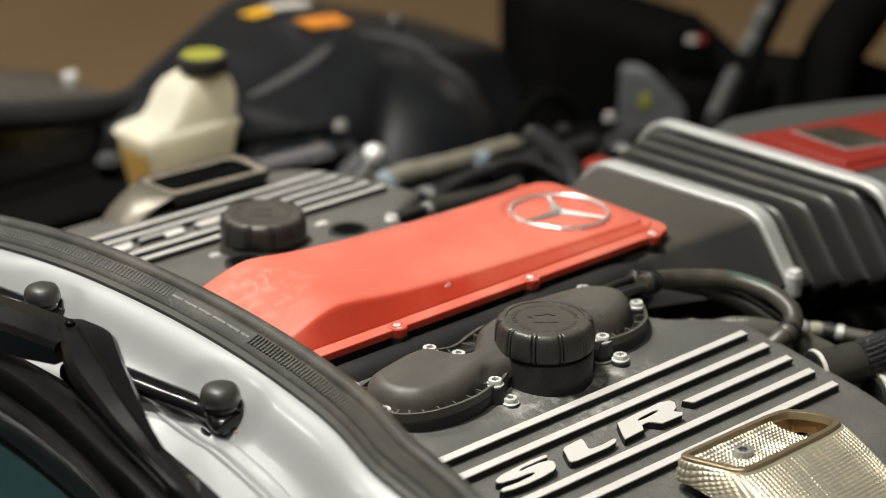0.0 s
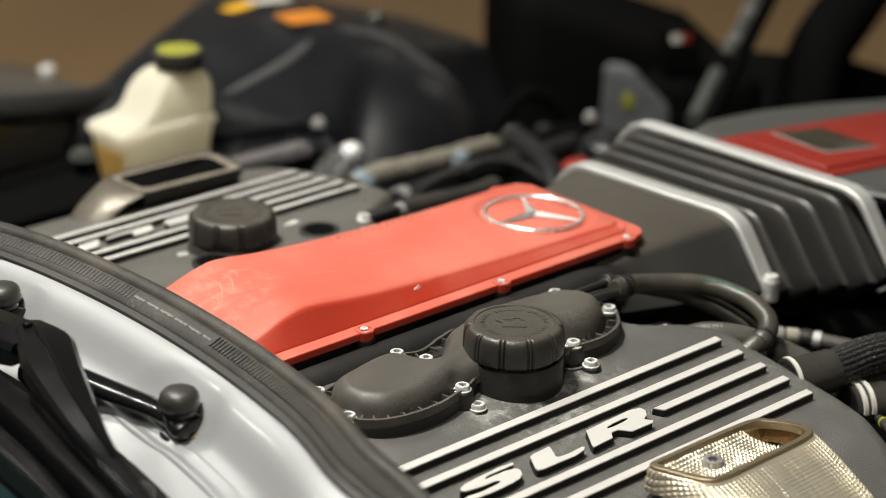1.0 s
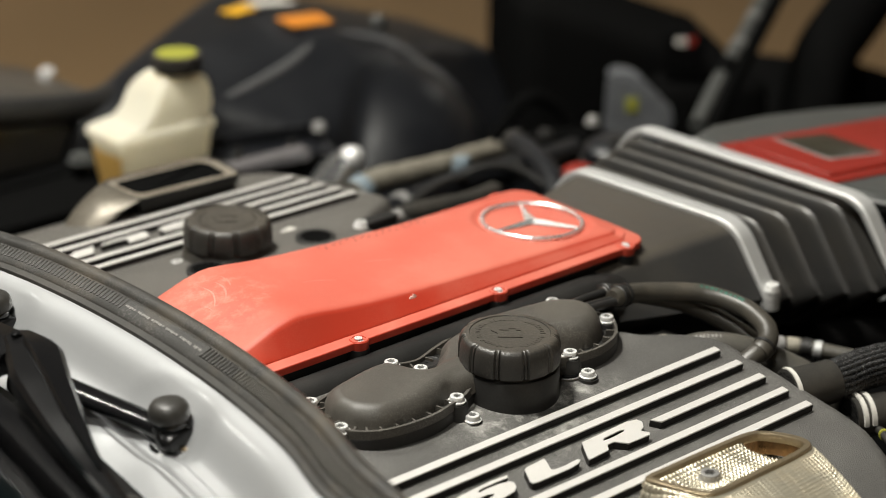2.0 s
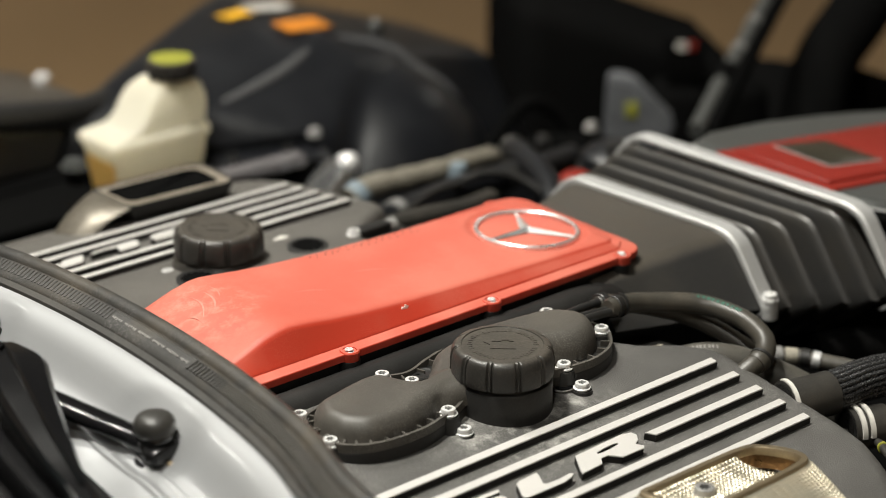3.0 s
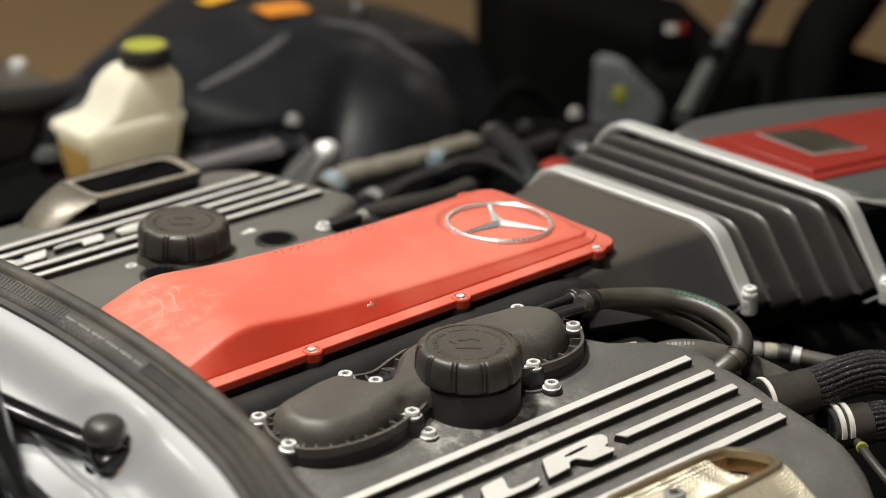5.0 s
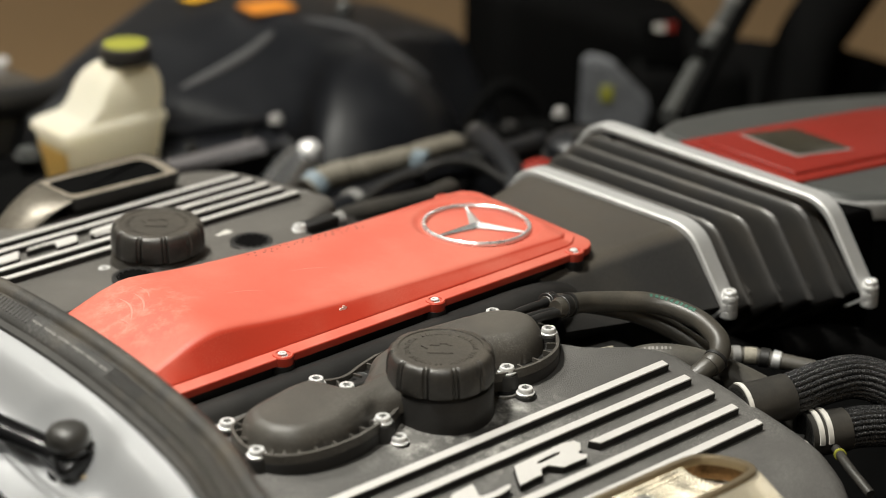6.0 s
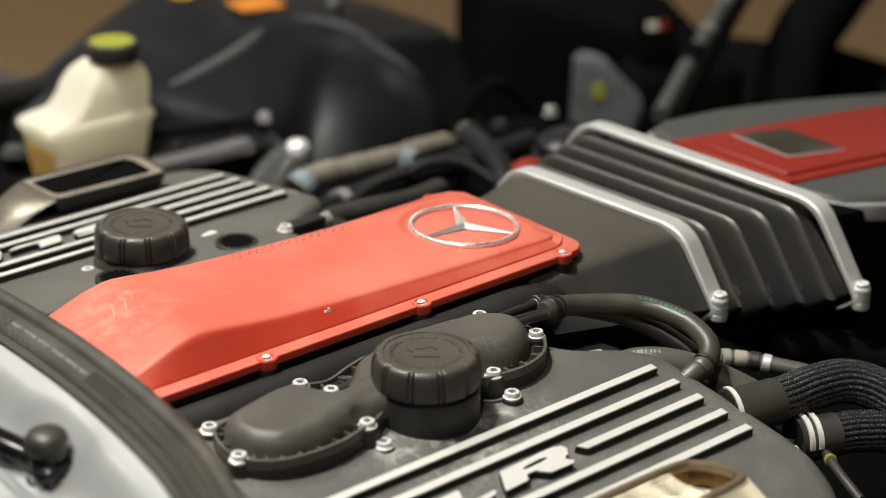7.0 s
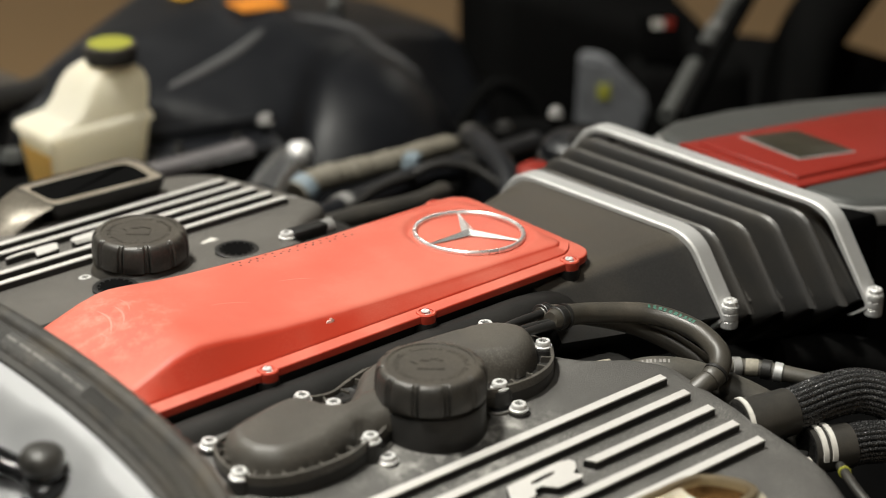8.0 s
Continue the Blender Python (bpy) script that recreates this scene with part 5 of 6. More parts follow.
def reservoir():
    r = thing("fluid_reservoir", "yellowed translucent fluid reservoir with a black cap", "reservoir", "", (0.265, 0.633, -0.14))
    base = Vector(r.location)
    off = Matrix.Translation(-base)

    def tier(rows, rad=0.008):
        return loft([[(p.x, p.y, z) for p in rounded(x0, x1, y0, y1, rad)] for x0, x1, y0, y1, z in rows])

    part("tank", moved(tier([(0.226, 0.306, 0.612, 0.652, -0.160), (0.222, 0.310, 0.610, 0.655, -0.155), (0.2125, 0.3195, 0.604, 0.663, -0.088), (0.210, 0.322, 0.601, 0.666, -0.086), (0.2105, 0.3215, 0.6015, 0.6655, -0.080),
                             (0.214, 0.319, 0.605, 0.662, -0.077), (0.238, 0.319, 0.605, 0.661, -0.0735), (0.248, 0.320, 0.604, 0.661, -0.064), (0.255, 0.320, 0.604, 0.660, -0.050), (0.262, 0.317, 0.606, 0.656, -0.040), (0.268, 0.309, 0.609, 0.648, -0.033)]), off), CREAM, r, sharp=30)
    # end panel in a deeper amber than the tank
    part("end_panel", moved(loft([[(0.2235, 0.614, -0.153), (0.2235, 0.650, -0.153), (0.2160, 0.657, -0.098), (0.2160, 0.608, -0.098)], [(0.2215, 0.615, -0.152), (0.2215, 0.649, -0.152), (0.2135, 0.656, -0.0985), (0.2135, 0.609, -0.0985)]]), off), AMBER, r, "amber-coloured end of the tank")
    part("neck", moved(lathe([(0.0200, -0.036), (0.0190, -0.024)], 32), Matrix.Translation(Vector((0.2885, 0.624, -0.002)) - base)), CREAM, r)
    cap = part("cap", moved(lathe([(0.0222, -0.024), (0.0232, -0.020), (0.0232, -0.012), (0.0225, -0.0085), (0.0205, -0.008)], 40, lambda a, rr, z: 0.0006 * math.sin(20 * a)), Matrix.Translation(Vector((0.2895, 0.620, -0.005)) - base)), CAPBLACK, r, "black ribbed screw cap")
    part("cap_label", moved(lathe([(0.0195, -0.0085), (0.0195, -0.0072), (0.004, -0.0070)], 36), Matrix.Translation(Vector((0.2895, 0.620, -0.005)) - base)), YELLOW, cap, "yellow-green warning disc on the cap")
    return r


reservoir()


def deck_z(x, y):
    """Height of the inner wing panel."""
    return -0.060 - 0.10 * max(0.0, 0.50 - x) - (0.28 * (x - 0.56) + 0.12 * (x - 0.56) ** 2 if x > 0.56 else 0.0) - 0.10 * max(0.0, y - 0.90) - 2.0 * max(0.0, 0.80 - y) ** 2


def dome_z(x, y):
    """Height of the round spring tower that bulges out of the panel, longer on its rear side."""
    dx, dy = x - 0.592, y - 0.700
    u, v = 0.745 * dx - 0.667 * dy, 0.667 * dx + 0.745 * dy
    r = math.hypot(u / (0.135 if u > 0 else 0.230), v / 0.150)
    return -0.231 + 0.131 * (math.sqrt(1 - r * r) if r < 1 else -2.5 * (r - 1))


def wing_z(x, y):
    edge = interp(x, [0.20, 0.30, 0.378, 0.416, 0.445, 0.486, 0.55, 0.65, 0.80, 1.10], [0.745, 0.712, 0.672, 0.640, 0.612, 0.618, 0.670, 0.713, 0.75, 0.82])
    rim = interp(x, [0.20, 0.288, 0.394, 0.49, 0.60, 0.80, 1.10], [0.70, 0.762, 0.826, 0.880, 0.95, 1.0, 1.02])
    deck = deck_z(x, y) - interp(x, [0.44, 0.52], [5.0, 1.4]) * max(0.0, edge - y) - 0.006 * math.exp(-max(0.0, y - edge) / 0.008) - 2.0 * max(0.0, y - rim) - 1.2 * max(0.0, x - 0.82)
    a, b, k = deck, dome_z(x, y), 0.034
    t = min(1.0, max(0.0, 0.5 + 0.5 * (b - a) / k))
    return max(-0.50, a * (1 - t) + b * t + k * t * (1 - t))


def wheel_arch():
    w = thing("wheel_arch", "satin black inner wing with a domed tower and warning stickers", "wheel arch", "", (0.55, 0.8, -0.45))
    base = Vector(w.location)
    rows = [[Vector((x, y, wing_z(x, y))) - base for y in np.linspace(0.50, 1.02, 105)] for x in np.linspace(0.22, 1.06, 150)]
    part("liner", loft(rows, closed=False), LINER, w, sharp=80)
    part("outer_skirt", loft([[Vector((x, 1.02, wing_z(x, 1.02))) - base for x in np.linspace(0.22, 1.06, 40)], [Vector((x, 1.04, FLOOR)) - base for x in np.linspace(0.22, 1.06, 40)]], closed=False), LINER, w)
    # pressed beads; their grey colour stands in for the highlight along them
    for line in ([(0.392, 0.690), (0.440, 0.694), (0.490, 0.704), (0.530, 0.722)], [(0.575, 0.740), (0.620, 0.728), (0.662, 0.700), (0.690, 0.664)]):
        pts = [Vector((p.x, p.y, wing_z(p.x, p.y) - 0.002)) - base for p in spline([(x, y, 0) for x, y in line], 8)]
        part("bead", tube(pts, lambda s: 0.0015 + 0.0050 * math.sin(math.pi * s) ** 0.6, 12, 0), BEADSHEEN, w, "raised bead on the panel, grey for its highlight")

    def sticker(name, corners, mat, label, up):
        bm = bmesh.new()
        lo = [bm.verts.new(Vector((x, y, wing_z(x, y) + up)) - base) for x, y in corners]
        hi = [bm.verts.new(Vector((x, y, wing_z(x, y) + up + 0.0015)) - base) for x, y in corners]
        bm.faces.new(hi)
        for i in range(4):
            bm.faces.new((lo[i], lo[(i + 1) % 4], hi[(i + 1) % 4], hi[i]))
        part(name, bm, mat, w, label)

    sticker("sticker", [(0.494, 0.839), (0.498, 0.816), (0.530, 0.820), (0.528, 0.843)], AMBERSIGN, "yellow-orange warning sticker", 0.002)
    sticker("sticker", [(0.529, 0.843), (0.531, 0.820), (0.590, 0.828), (0.587, 0.850)], WHITE, "white half of a warning sticker", 0.0045)
    sticker("sticker", [(0.521, 0.775), (0.524, 0.747), (0.582, 0.751), (0.579, 0.779)], ORANGE, "orange warning sticker", 0.0045)
    part("post", moved(lathe([(0.008, 0.0), (0.008, 0.018), (0.005, 0.021)], 16), Matrix.Translation(Vector((0.655, 0.765, wing_z(0.655, 0.765) - 0.005)) - base)), GREY, w)
    return w


BEADSHEEN = material("grey_bead_sheen", (0.072, 0.072, 0.074), 0.42, vary=0.15, grain=300, bump=0.1, stain=0.4)
wheel_arch()


def bay():
    """The dark tub that carries everything, open to the floor light only above."""
    t = thing("engine_bay_tub", "black engine bay tub and inner panels", "car body", "", (0.4, 0.2, -0.5))
    base = Vector(t.location)
    off = Matrix.Translation(-base)
    part("undertray", moved(box(-0.35, 1.75, -0.95, 1.05, -0.52, -0.48, 0.01), off), SHROUD, t)
    part("bulkhead", moved(box(-0.30, -0.25, -0.75, 0.85, FLOOR, -0.03, 0.01), off), SHROUD, t)
    part("side_panel", moved(box(-0.30, 0.30, 0.70, 0.74, FLOOR, -0.135, 0.01), off), SHROUD, t)
    part("side_panel", moved(box(-0.35, 1.70, -0.80, -0.76, FLOOR, -0.10, 0.01), off), SHROUD, t)
    part("nose_panel", moved(loft([[(1.02, 0.10, -0.42), (1.12, 0.66, -0.30), (1.16, 0.66, -0.19), (1.26, 0.56, -0.20), (1.40, 0.10, -0.26)], [(1.02, 0.10, -0.48), (1.12, 0.68, -0.48), (1.30, 0.70, -0.48), (1.40, 0.56, -0.48), (1.50, 0.10, -0.48)]]), off), SHROUD, t)
    return t


bay()


def fender_side():
    f = thing("front_fender", "grey painted front fender beside the engine bay", "fender", "front fenders", (0.0, 0.9, -0.10))
    base = Vector(f.location)
    rows = []
    for x in np.linspace(-0.60, 0.33, 30):
        z = interp(x, [-0.6, -0.1, 0.1, 0.22, 0.33], [-0.040, -0.050, -0.066, -0.088, -0.118])
        rows.append([Vector(p) - base for p in ((x, 0.735, z - 0.10), (x, 0.74, z - 0.012), (x, 0.76, z), (x, 0.85, z + 0.002), (x, 0.98, z - 0.004), (x, 1.07, z - 0.024), (x, 1.115, z - 0.07), (x, 1.13, z - 0.20), (x, 1.13, z - 0.60))])
    part("panel", loft(rows, closed=False), FENDERPAINT, f)
    part("edge_seal", moved(tube([(-0.35, 0.715, -0.030), (-0.10, 0.718, -0.040), (0.055, 0.722, -0.056), (0.127, 0.725, -0.067), (0.193, 0.732, -0.079), (0.266, 0.746, -0.092), (0.325, 0.778, -0.097), (0.399, 0.828, -0.098), (0.477, 0.875, -0.096), (0.562, 0.915, -0.097), (0.641, 0.945, -0.100)], 0.0150, 14), Matrix.Translation(-base)), SMOOTH, f, "black rubber edge seal")
    part("rivet", moved(lathe([(0.009, 0), (0.008, 0.004), (0.003, 0.005)], 20), Matrix.Translation(Vector((0.3346, 0.937, -0.119)) - base)), BOLT, f)
    part("seat_flange", moved(box(0.0, 0.33, 0.62, 0.74, -0.150, -0.140, 0.004), Matrix.Translation(-base)), SHROUD, f)
    return f


fender_side()


def bolt_at(name, label, p, r, mat=BOLT, h=0.008):
    t = thing(name, label, "bolt", "far bolts", p)
    part("head", lathe([(r * 1.1, 0), (r * 1.1, h * 0.25), (r * 0.85, h * 0.3), (r * 0.85, h * 0.9), (r * 0.7, h), (r * 0.3, h)], 24), mat, t)
    part("shank", lathe([(r * 0.5, -0.06), (r * 0.5, 0)], 14), SHROUD, t)
    return t


bolt_at("panel_bolt", "bright steel bolt on the inner wing", (0.432, 0.588, -0.112), 0.0070, DULLSTEEL)
bolt_at("panel_bolt", "dull steel bolt in the dark side panel", (0.222, 0.690, -0.125), 0.012, GREY)
bolt_at("panel_bolt", "dull steel bolt in the dark side panel", (0.250, 0.690, -0.120), 0.012, GREY)
bolt_at("panel_bolt", "bright steel bolt near the airbox", (0.6256, 0.4005, -0.099), 0.0066, DULLSTEEL)
bolt_at("panel_bolt", "dull steel bolt near the airbox", (0.575, 0.415, -0.105), 0.0075, SMOOTH)
bolt_at("panel_bolt", "dull bolt beside the duct clamp", (0.525, 0.272, -0.062), 0.008, SMOOTH)

b = thing("support_bar", "grey steel support bar behind the far bank cover", "bar", "", (0.31, 0.558, -0.11))
bar = box(-0.078, 0.078, -0.010, 0.010, -0.012, 0.000, 0.003)
part("bar", moved(bar, Matrix.Rotation(-0.09, 4, "Z") @ Matrix.Rotation(-0.02, 4, "Y")), SATINGREY, b)
part("foot", moved(box(-0.012, 0.012, -0.009, 0.009, -0.38, -0.010, 0.003), Matrix.Translation((0.05, 0, 0))), SHROUD, b)
p = thing("silver_pipe", "bright silver pipe end with a round cap", "pipe", "", (0.40, 0.52, -0.14))
part("tube", moved(tube([(0.352, 0.488, -0.142), (0.385, 0.512, -0.138), (0.418, 0.534, -0.136)], 0.020, 24, 6), Matrix.Translation((-0.40, -0.52, 0.14))), DARKSTEEL, p)
part("cap", moved(lathe([(0.0165, -0.010), (0.0180, 0.0), (0.0175, 0.004), (0.0150, 0.007), (0.002, 0.0085)], 28), Matrix.Translation((0.018, 0.013, 0.004)) @ Vector((0.8, 0.5, 0.35)).to_track_quat("Z", "Y").to_matrix().to_4x4()), DARKSTEEL, p)
# white dome added as the lamp's highlight; the pipe has no screw there
part("screw", moved(lathe([(0.0100, -0.012), (0.0115, -0.002), (0.0108, 0.003), (0.0080, 0.0068), (0.0030, 0.0086)], 24), Matrix.Translation((0.0235, 0.0060, 0.0200))), BOLT, p, "bright dome added as the highlight on the pipe end")
hose("wiring_loom", [(0.340, 0.418, -0.108), (0.362, 0.419, -0.101), (0.400, 0.414, -0.100), (0.445, 0.411, -0.100), (0.500, 0.413, -0.101), (0.520, 0.418, -0.112)], lambda s: 0.0125 - 0.0045 * s + 0.0008 * math.sin(37 * s) * math.sin(83 * s), LOOMTAPE, "wiring loom wrapped in pale cloth tape", "cables", 16, collars=[(0.08, 0.006, 0.0014, PALEBLUE, "blue_grey_sleeve")], steps=24)
hose("heater_hose", [(0.30, 0.345, -0.100), (0.36, 0.355, -0.100), (0.43, 0.365, -0.100), (0.50, 0.370, -0.105), (0.60, 0.40, -0.12)], 0.012, LINER, "black heater hose under the wiring loom", collars=[(0.16, 0.005, 0.002, DULLSTEEL, "hose_clip"), (0.7, 0.005, 0.002, SMOOTH, "hose_clip")])
hose("heater_hose", [(0.20, 0.255, -0.060), (0.27, 0.262, -0.062), (0.34, 0.268, -0.070), (0.40, 0.30, -0.085)], 0.0085, RUBBER, "black hose along the far side of the duct")
hose("looped_hose", [(0.560, 0.440, -0.125), (0.530, 0.412, -0.099), (0.505, 0.360, -0.092), (0.482, 0.310, -0.096), (0.455, 0.272, -0.112)], 0.0110, LINER, "black hose dipping behind the duct", collars=[(0.30, 0.005, 0.0015, RUBBER, "hose_clip")])
hose("looped_hose", [(0.50, 0.42, -0.17), (0.56, 0.46, -0.150), (0.64, 0.48, -0.145), (0.72, 0.45, -0.16), (0.78, 0.40, -0.18)], 0.016, SHROUD, "thick black hose behind the airbox", collars=[(0.35, 0.006, 0.0025, SMOOTH, "hose_clip")])
hose("washer_tube", [(0.70, 0.62, -0.19), (0.735, 0.61, -0.150), (0.775, 0.60, -0.165), (0.80, 0.58, -0.21)], 0.0075, SHROUD, "dull black tube between the wing and the control unit")
c = thing("red_cap", "small red plastic cap beside the duct", "cap", "", (0.468, 0.262, -0.088))
part("body", lathe([(0.013, -0.02), (0.0155, 0.006), (0.0150, 0.018), (0.009, 0.022), (0.004, 0.0225)], 24), DARKRED, c)
c = thing("pump_housing", "black round housing beside the airbox", "housing", "", (0.545, 0.292, -0.105))
part("body", lathe([(0.030, -0.05), (0.032, 0.0), (0.030, 0.030), (0.024, 0.036), (0.010, 0.038)], 32), LINER, c)
part("ring", lathe([(0.033, 0.010), (0.034, 0.012), (0.034, 0.018), (0.033, 0.020)], 32), SMOOTH, c)


def grey_unit():
    t = thing("control_unit", "grey box-shaped control unit with a yellow mark", "control unit", "", (0.862, 0.556, -0.166))
    body = loft([[(-0.045, -0.012, -0.05), (0.040, -0.012, -0.05), (0.052, -0.012, -0.005), (-0.006, -0.012, 0.055), (-0.042, -0.012, 0.060)], [(-0.045, 0.03, -0.05), (0.040, 0.03, -0.05), (0.052, 0.03, -0.005), (-0.006, 0.03, 0.055), (-0.042, 0.03, 0.060)]])
    bmesh.ops.bevel(body, geom=list(body.edges), offset=0.006, segments=2, affect="EDGES")
    m = Matrix.Translation((-0.004, 0, -0.010)) @ Matrix.Rotation(radians(-42), 4, "Z") @ Matrix.Scale(0.80, 4)
    part("case", moved(body, m), UNITGREY, t)
    part("mark", moved(box(-0.018, -0.002, -0.0150, -0.0118, 0.004, 0.024, 0.0004, 1), m), YELLOW, t, "small yellow mark on the case")
    return t


grey_unit()

hose("gas_strut", [(0.700, 0.331, -0.098), (0.80, 0.390, -0.085), (0.90, 0.449, -0.077), (1.009, 0.514, -0.068), (1.25, 0.657, -0.045)], 0.0082, GREY, "dark grey gas strut of the raised bonnet", "struts", 16, collars=[(0.30, 0.02, 0.002, SHROUD, "sleeve"), (0.46, 0.003, 0.0012, DULLSTEEL, "clip"), (0.66, 0.003, 0.0012, DULLSTEEL, "clip")])
b = thing("hinge_beam", "heavy black bonnet hinge beam", "beam", "", (1.17, 0.50, -0.20))
part("beam", moved(tube([(1.00, 0.44, -0.30), (1.06, 0.475, -0.215), (1.117, 0.505, -0.155), (1.209, 0.525, -0.105), (1.40, 0.565, 0.0)], 0.038, 12, 6), Matrix.Translation((-1.17, -0.50, 0.20))), SHROUD, b)
part("gusset", moved(box(-0.06, 0.06, -0.02, 0.02, -0.16, 0.02, 0.01), Matrix.Translation((0.02, 0.03, -0.03)) @ Matrix.Rotation(0.6, 4, "Z")), SHROUD, b)
h = thing("headlamp_housing", "black headlamp housing with a red and white label", "headlamp", "", (1.02, 0.76, -0.28))
shell = box(-0.13, 0.15, -0.10, 0.14, -0.20, 0.190, 0.03, 3)
for v in shell.verts:
    if v.co.z > 0:
        v.co.z -= min(0.080, 1.0 * max(0.0, v.co.x - 0.02))
part("shell", moved(shell, Matrix.Rotation(-0.55, 4, "Z")), SHROUD, h)
part("bracket", moved(box(0.02, 0.16, -0.16, -0.09, -0.16, 0.10, 0.02, 3), Matrix.Rotation(-0.55, 4, "Z")), SHROUD, h)
tag_turn = Matrix.Translation((-0.036, -0.156, 0.150)) @ Matrix.Rotation(-0.75, 4, "Z")
part("label_white", moved(box(-0.010, 0.002, -0.003, 0.0, -0.004, 0.004), tag_turn), WHITE, h, "white half of the label")
part("label_red", moved(box(0.003, 0.013, -0.003, 0.0, -0.004, 0.006), tag_turn), DARKRED, h, "red half of the label")
part("label_holder", moved(box(-0.024, 0.025, 0.0, 0.020, -0.040, 0.012, 0.003), tag_turn), SHROUD, h)

# ---------------------------------------------------------------- small things on the far bank and marks on the paint


def far_bits():
    for x, y in ((0.1135, 0.1850), (0.0170, 0.1865)):
        r = thing("port_recess", "dark oval port with finned edge in the far cover", "port", "cover ports", (x, y, bank_z(y - YB) + 0.0006))
        part("collar", lathe([(0.0150, -0.002), (0.0152, 0.0010), (0.0140, 0.0016), (0.0118, 0.0012), (0.0112, -0.003)], 40), SMOOTH, r)
        # a flush black disc paints the shade inside the port
        part("well", lathe([(0.0122, -0.0018), (0.0120, 0.0013), (0.0020, 0.0013)], 32), SHROUD, r)
        for k in range(14):
            a = 2 * math.pi * k / 14
            part("fin", moved(box(0.0100, 0.0140, -0.0005, 0.0005, -0.002, 0.0014), Matrix.Rotation(a, 4, "Z")), SMOOTH, r)
    t = thing("paper_tag", "small torn white tag on the far cover", "tag", "", (0.1145, 0.2190, -0.0235))
    part("paper", moved(box(-0.006, 0.006, -0.0035, 0.0035, 0.0, 0.0008), Matrix.Rotation(0.3, 4, "Z")), WHITE, t)
    k = thing("sensor_plug", "black sensor plug on the far cover", "connector", "", (0.170, 0.1790, -0.0190))
    part("body", box(-0.016, 0.014, -0.006, 0.006, -0.004, 0.006, 0.002), SMOOTH, k)
    part("collar", moved(lathe([(0.006, -0.004), (0.0065, 0.004)], 20), Matrix.Translation((0.016, 0, 0)) @ Matrix.Rotation(radians(90), 4, "Y")), DULLSTEEL, k)
    w = thing("wire_clip", "pale clip at the front of the far cover", "clip", "", (0.2160, 0.2580, -0.0330))
    part("body", box(-0.006, 0.006, -0.006, 0.006, -0.006, 0.004, 0.002), DULLSTEEL, w)


far_bits()


def paint_marks():
    rnd = random.Random(4)
    cover = bpy.data.objects["intake_cover"]
    base = Vector(cover.location)
    # two rows of tiny pits along the far edge of the red top
    for k in range(30):
        x = 0.058 + 0.0032 * k + rnd.uniform(-0.0012, 0.0012)
        y = 0.1105 + rnd.uniform(-0.0012, 0.0012) - 0.004 * (k % 2)
        part("paint_pit", moved(lathe([(0.0008, 0.0), (0.0005, 0.00010)], 8), Matrix.Translation(Vector((x, y, red_top(x) + 0.0003)) - base)), SMOOTH, cover, "tiny dark pit in the paint")
    # pale scratches on the raised back and one on the side
    for x0, y0, x1, y1, bend, wide in ((-0.052, 0.096, -0.060, 0.068, 0.004, 0.0009), (-0.043, 0.092, -0.051, 0.068, 0.003, 0.0009), (-0.036, 0.096, -0.040, 0.078, 0.002, 0.0007),
                                       (-0.066, 0.078, -0.064, 0.064, 0.002, 0.0006), (0.062, 0.070, 0.086, 0.060, 0.002, 0.0004), (0.005, 0.060, 0.030, 0.052, 0.002, 0.0004)):
        bm = bmesh.new()
        top, low = [], []
        for k in range(9):
            s = k / 8
            x, y = x0 + (x1 - x0) * s, y0 + (y1 - y0) * s
            w = 0.75 * wide * math.sin(math.pi * s) ** 0.7 + 0.00005
            d = Vector((y0 - y1, x1 - x0)).normalized()
            x, y = x + d.x * bend * math.sin(math.pi * s), y + d.y * bend * math.sin(math.pi * s)
            z = red_top(x) + 0.0008 * (1 - (abs(y - YC) / 0.046) ** 2) + 0.0002
            top.append(bm.verts.new(Vector((x + d.x * w, y + d.y * w, z)) - base))
            low.append(bm.verts.new(Vector((x - d.x * w, y - d.y * w, z)) - base))
        for k in range(8):
            bm.faces.new((top[k], top[k + 1], low[k + 1], low[k]))
        part("scratch", bm, SCRATCH, cover, "pale scratch in the red paint")


SCRATCH = material("scratched_red_paint", (0.60, 0.205, 0.155), 0.6, vary=0.1)
paint_marks()


def loom_plug():
    """A small plug with a blue-grey shell between the far hoses."""
    t = thing("loom_plug", "blue-grey plug connector beside the far wiring loom", "connector", "", (0.4390, 0.3850, -0.094))
    part("shell", moved(box(-0.008, 0.008, -0.007, 0.007, -0.030, 0.008, 0.002), Matrix.Rotation(0.5, 4, "Z")), PALEBLUE, t)
    part("grip", moved(box(-0.009, 0.009, -0.0075, 0.0075, -0.012, -0.004, 0.001), Matrix.Rotation(0.5, 4, "Z")), SMOOTH, t)
    hose("plug_cable", [(0.406, 0.346, -0.085), (0.430, 0.340, -0.080), (0.455, 0.325, -0.085), (0.47, 0.30, -0.10)], 0.0042, SMOOTH, "thin black cable leaving a plug", "cables", 12)
    hose("plug_cable", [(0.300, 0.300, -0.075), (0.345, 0.318, -0.074), (0.385, 0.333, -0.080), (0.406, 0.346, -0.090)], 0.0042, SMOOTH, "thin black cable leading to a plug", "cables", 12)


loom_plug()


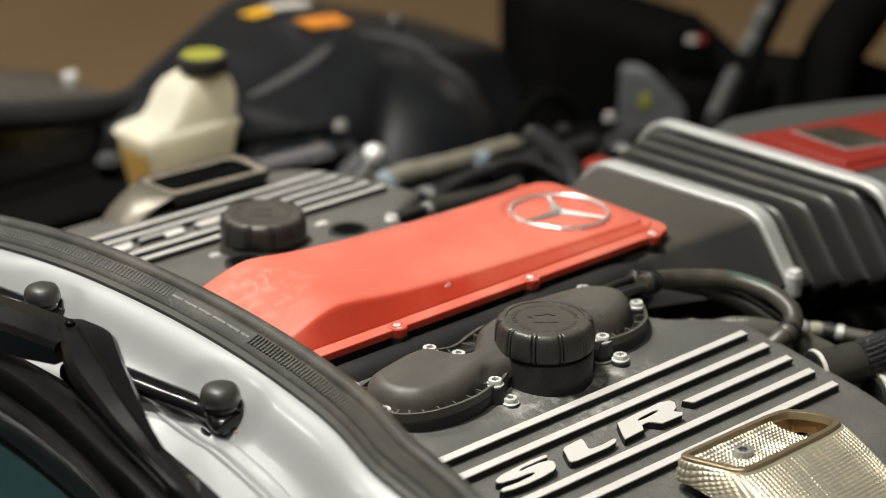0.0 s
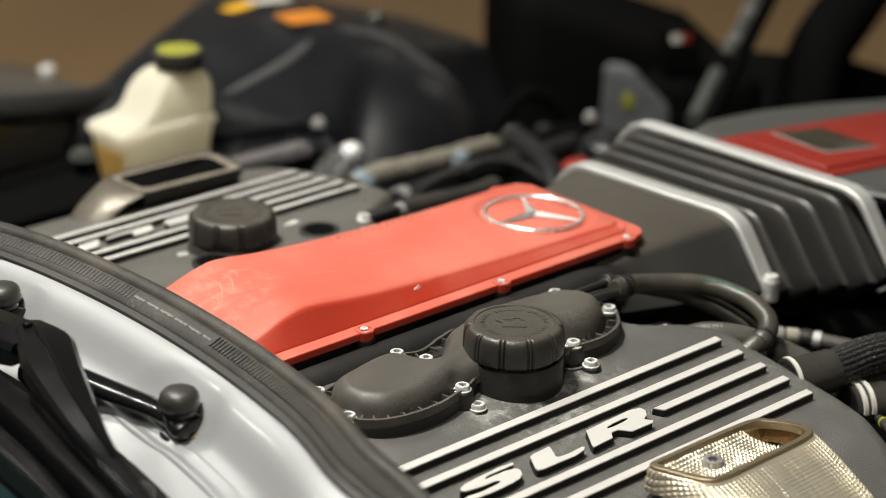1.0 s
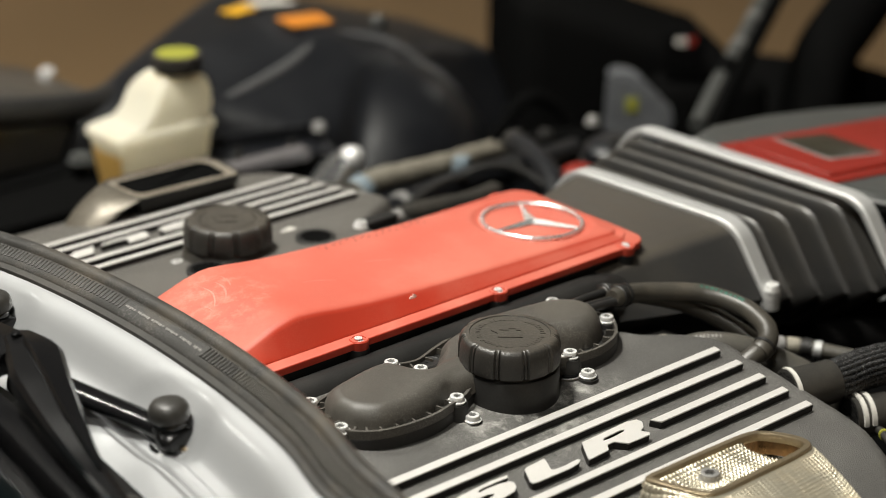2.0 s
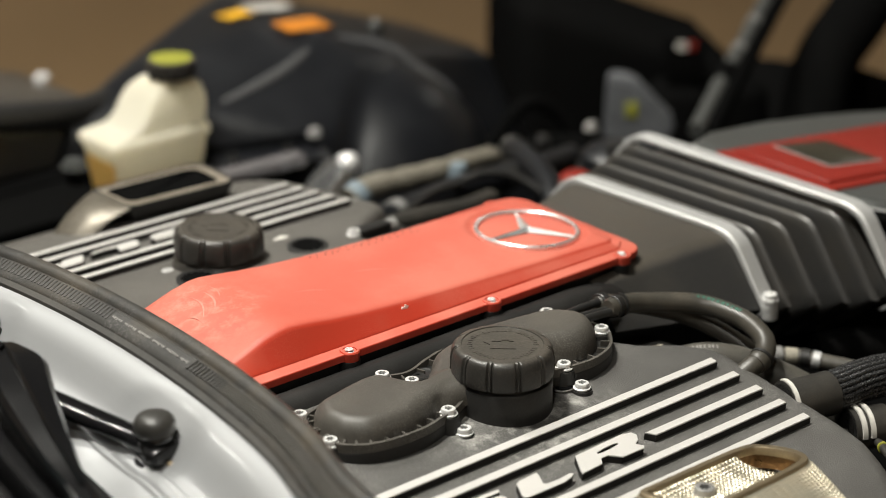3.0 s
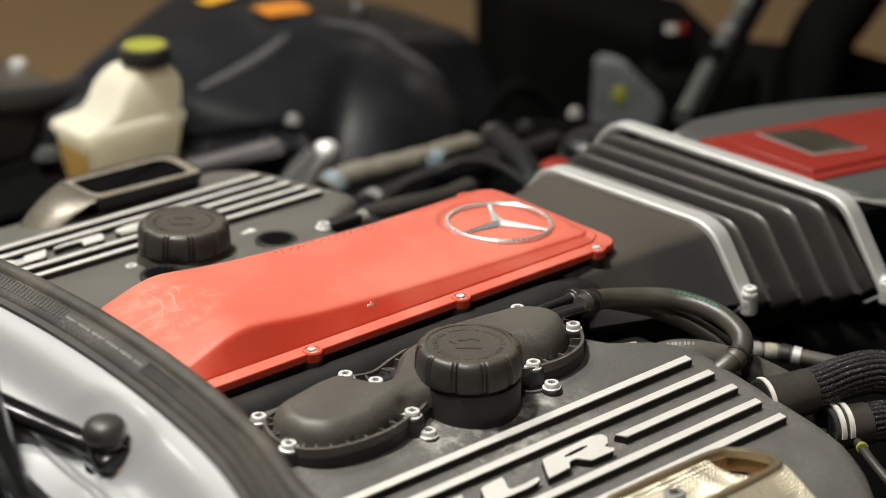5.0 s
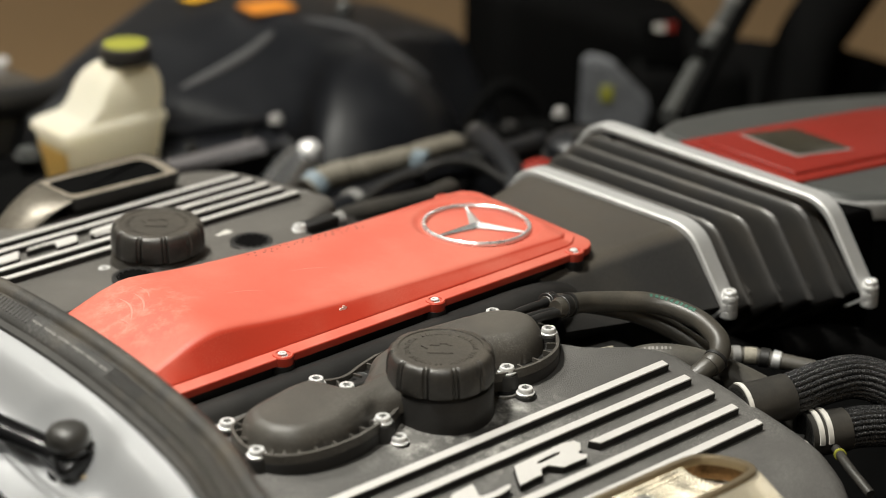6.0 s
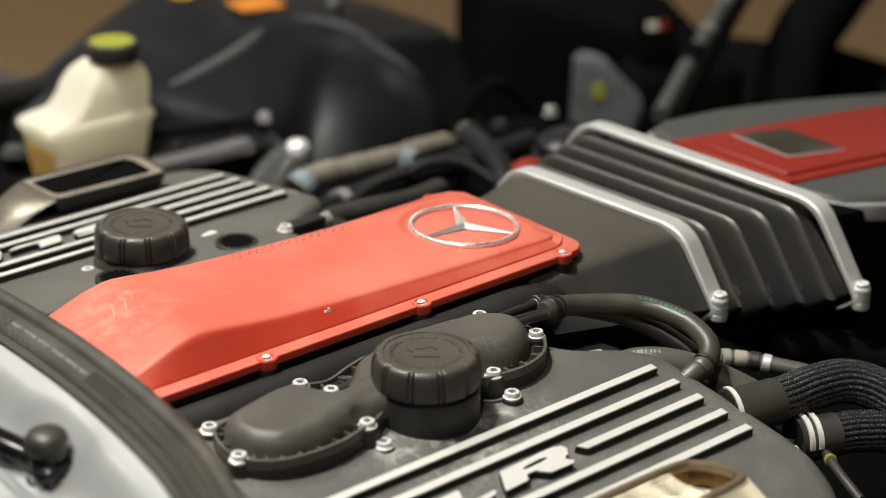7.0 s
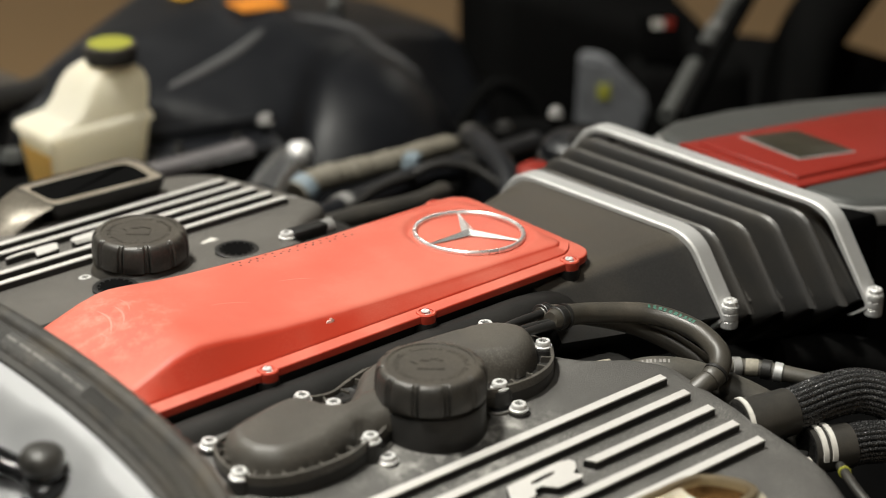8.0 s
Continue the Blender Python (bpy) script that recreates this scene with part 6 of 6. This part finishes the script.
def nick():
    """A chip in the red side where the pale primer shows."""
    cover = bpy.data.objects["intake_cover"]
    base = Vector(cover.location)
    turn = Vector((0.0, -0.967, 0.25)).to_track_quat("Z", "Y").to_matrix().to_4x4()
    for dx, dz, r in ((0.0, 0.0, 0.0024), (0.0020, 0.0014, 0.0016), (-0.0018, -0.0012, 0.0014)):
        chip = lathe([(r, -0.0006), (r * 0.9, 0.0003), (r * 0.05, 0.00032)], 9, lambda a, rr, z: 0.25 * r * math.sin(3 * a + dx * 900))
        part("paint_chip", moved(chip, Matrix.Translation(Vector((0.0576 + dx, 0.0103 + dz * 0.25, 0.0075 + dz * 0.967)) - base) @ turn), PRIMER, cover, "pale chip in the red paint")


PRIMER = material("pale_primer", (0.70, 0.46, 0.40), 0.7, vary=0.1)
nick()
hose("strut_guide", [(0.712, 0.326, -0.104), (0.812, 0.385, -0.091), (1.016, 0.506, -0.074), (1.262, 0.650, -0.050)], 0.0100, SHROUD, "black guide rod beside the gas strut", "struts", 14)


def mounting_bracket():
    """The black shelf between the reservoir and the inner wing."""
    t = thing("mounting_bracket", "black steel mounting bracket beside the reservoir", "bracket", "", (0.375, 0.590, -0.122))
    turn = Matrix.Rotation(radians(-18), 4, "Z")
    part("plate", moved(box(-0.058, 0.062, -0.030, 0.026, -0.006, 0.000, 0.002), turn), LINER, t)
    part("edge", moved(box(-0.058, 0.062, -0.033, -0.029, -0.050, 0.003, 0.0015), turn), SHROUD, t)
    part("back_lip", moved(box(-0.058, 0.062, 0.024, 0.028, -0.004, 0.014, 0.0015), turn), LINER, t)
    for x in (-0.035, 0.020):
        part("stud", moved(lathe([(0.0060, -0.001), (0.0060, 0.004), (0.0035, 0.005), (0.0035, 0.010)], 16), turn @ Matrix.Translation((x, -0.005, 0.0))), SMOOTH, t)


mounting_bracket()

r = thing("port_recess", "dark oval recess beside a bolt in the near cover", "port", "cover ports", (0.1018, -0.0956, -0.0226))
part("collar", moved(lathe([(0.0075, -0.003), (0.0078, 0.0006), (0.0068, 0.0010), (0.0060, 0.0006)], 32), Matrix.Diagonal((1.35, 0.85, 1.0, 1.0))), PLASTIC, r)
# black disc level with the collar, in place of the hole's shade
part("well", moved(lathe([(0.0059, -0.002), (0.0058, 0.0007), (0.001, 0.0008)], 28), Matrix.Diagonal((1.35, 0.85, 1.0, 1.0))), SHROUD, r)
r = thing("port_recess", "dark oval recess between a bolt and the filler neck", "port", "cover ports", (0.0285, -0.0375, -0.0128))
part("collar", moved(lathe([(0.0085, -0.003), (0.0090, 0.0004), (0.0078, 0.0010), (0.0066, 0.0004)], 32), Matrix.Diagonal((1.3, 0.85, 1.0, 1.0))), SMOOTH, r)
part("well", moved(lathe([(0.0066, -0.002), (0.0065, 0.0003), (0.001, 0.0004)], 28), Matrix.Diagonal((1.3, 0.85, 1.0, 1.0))), SHROUD, r)
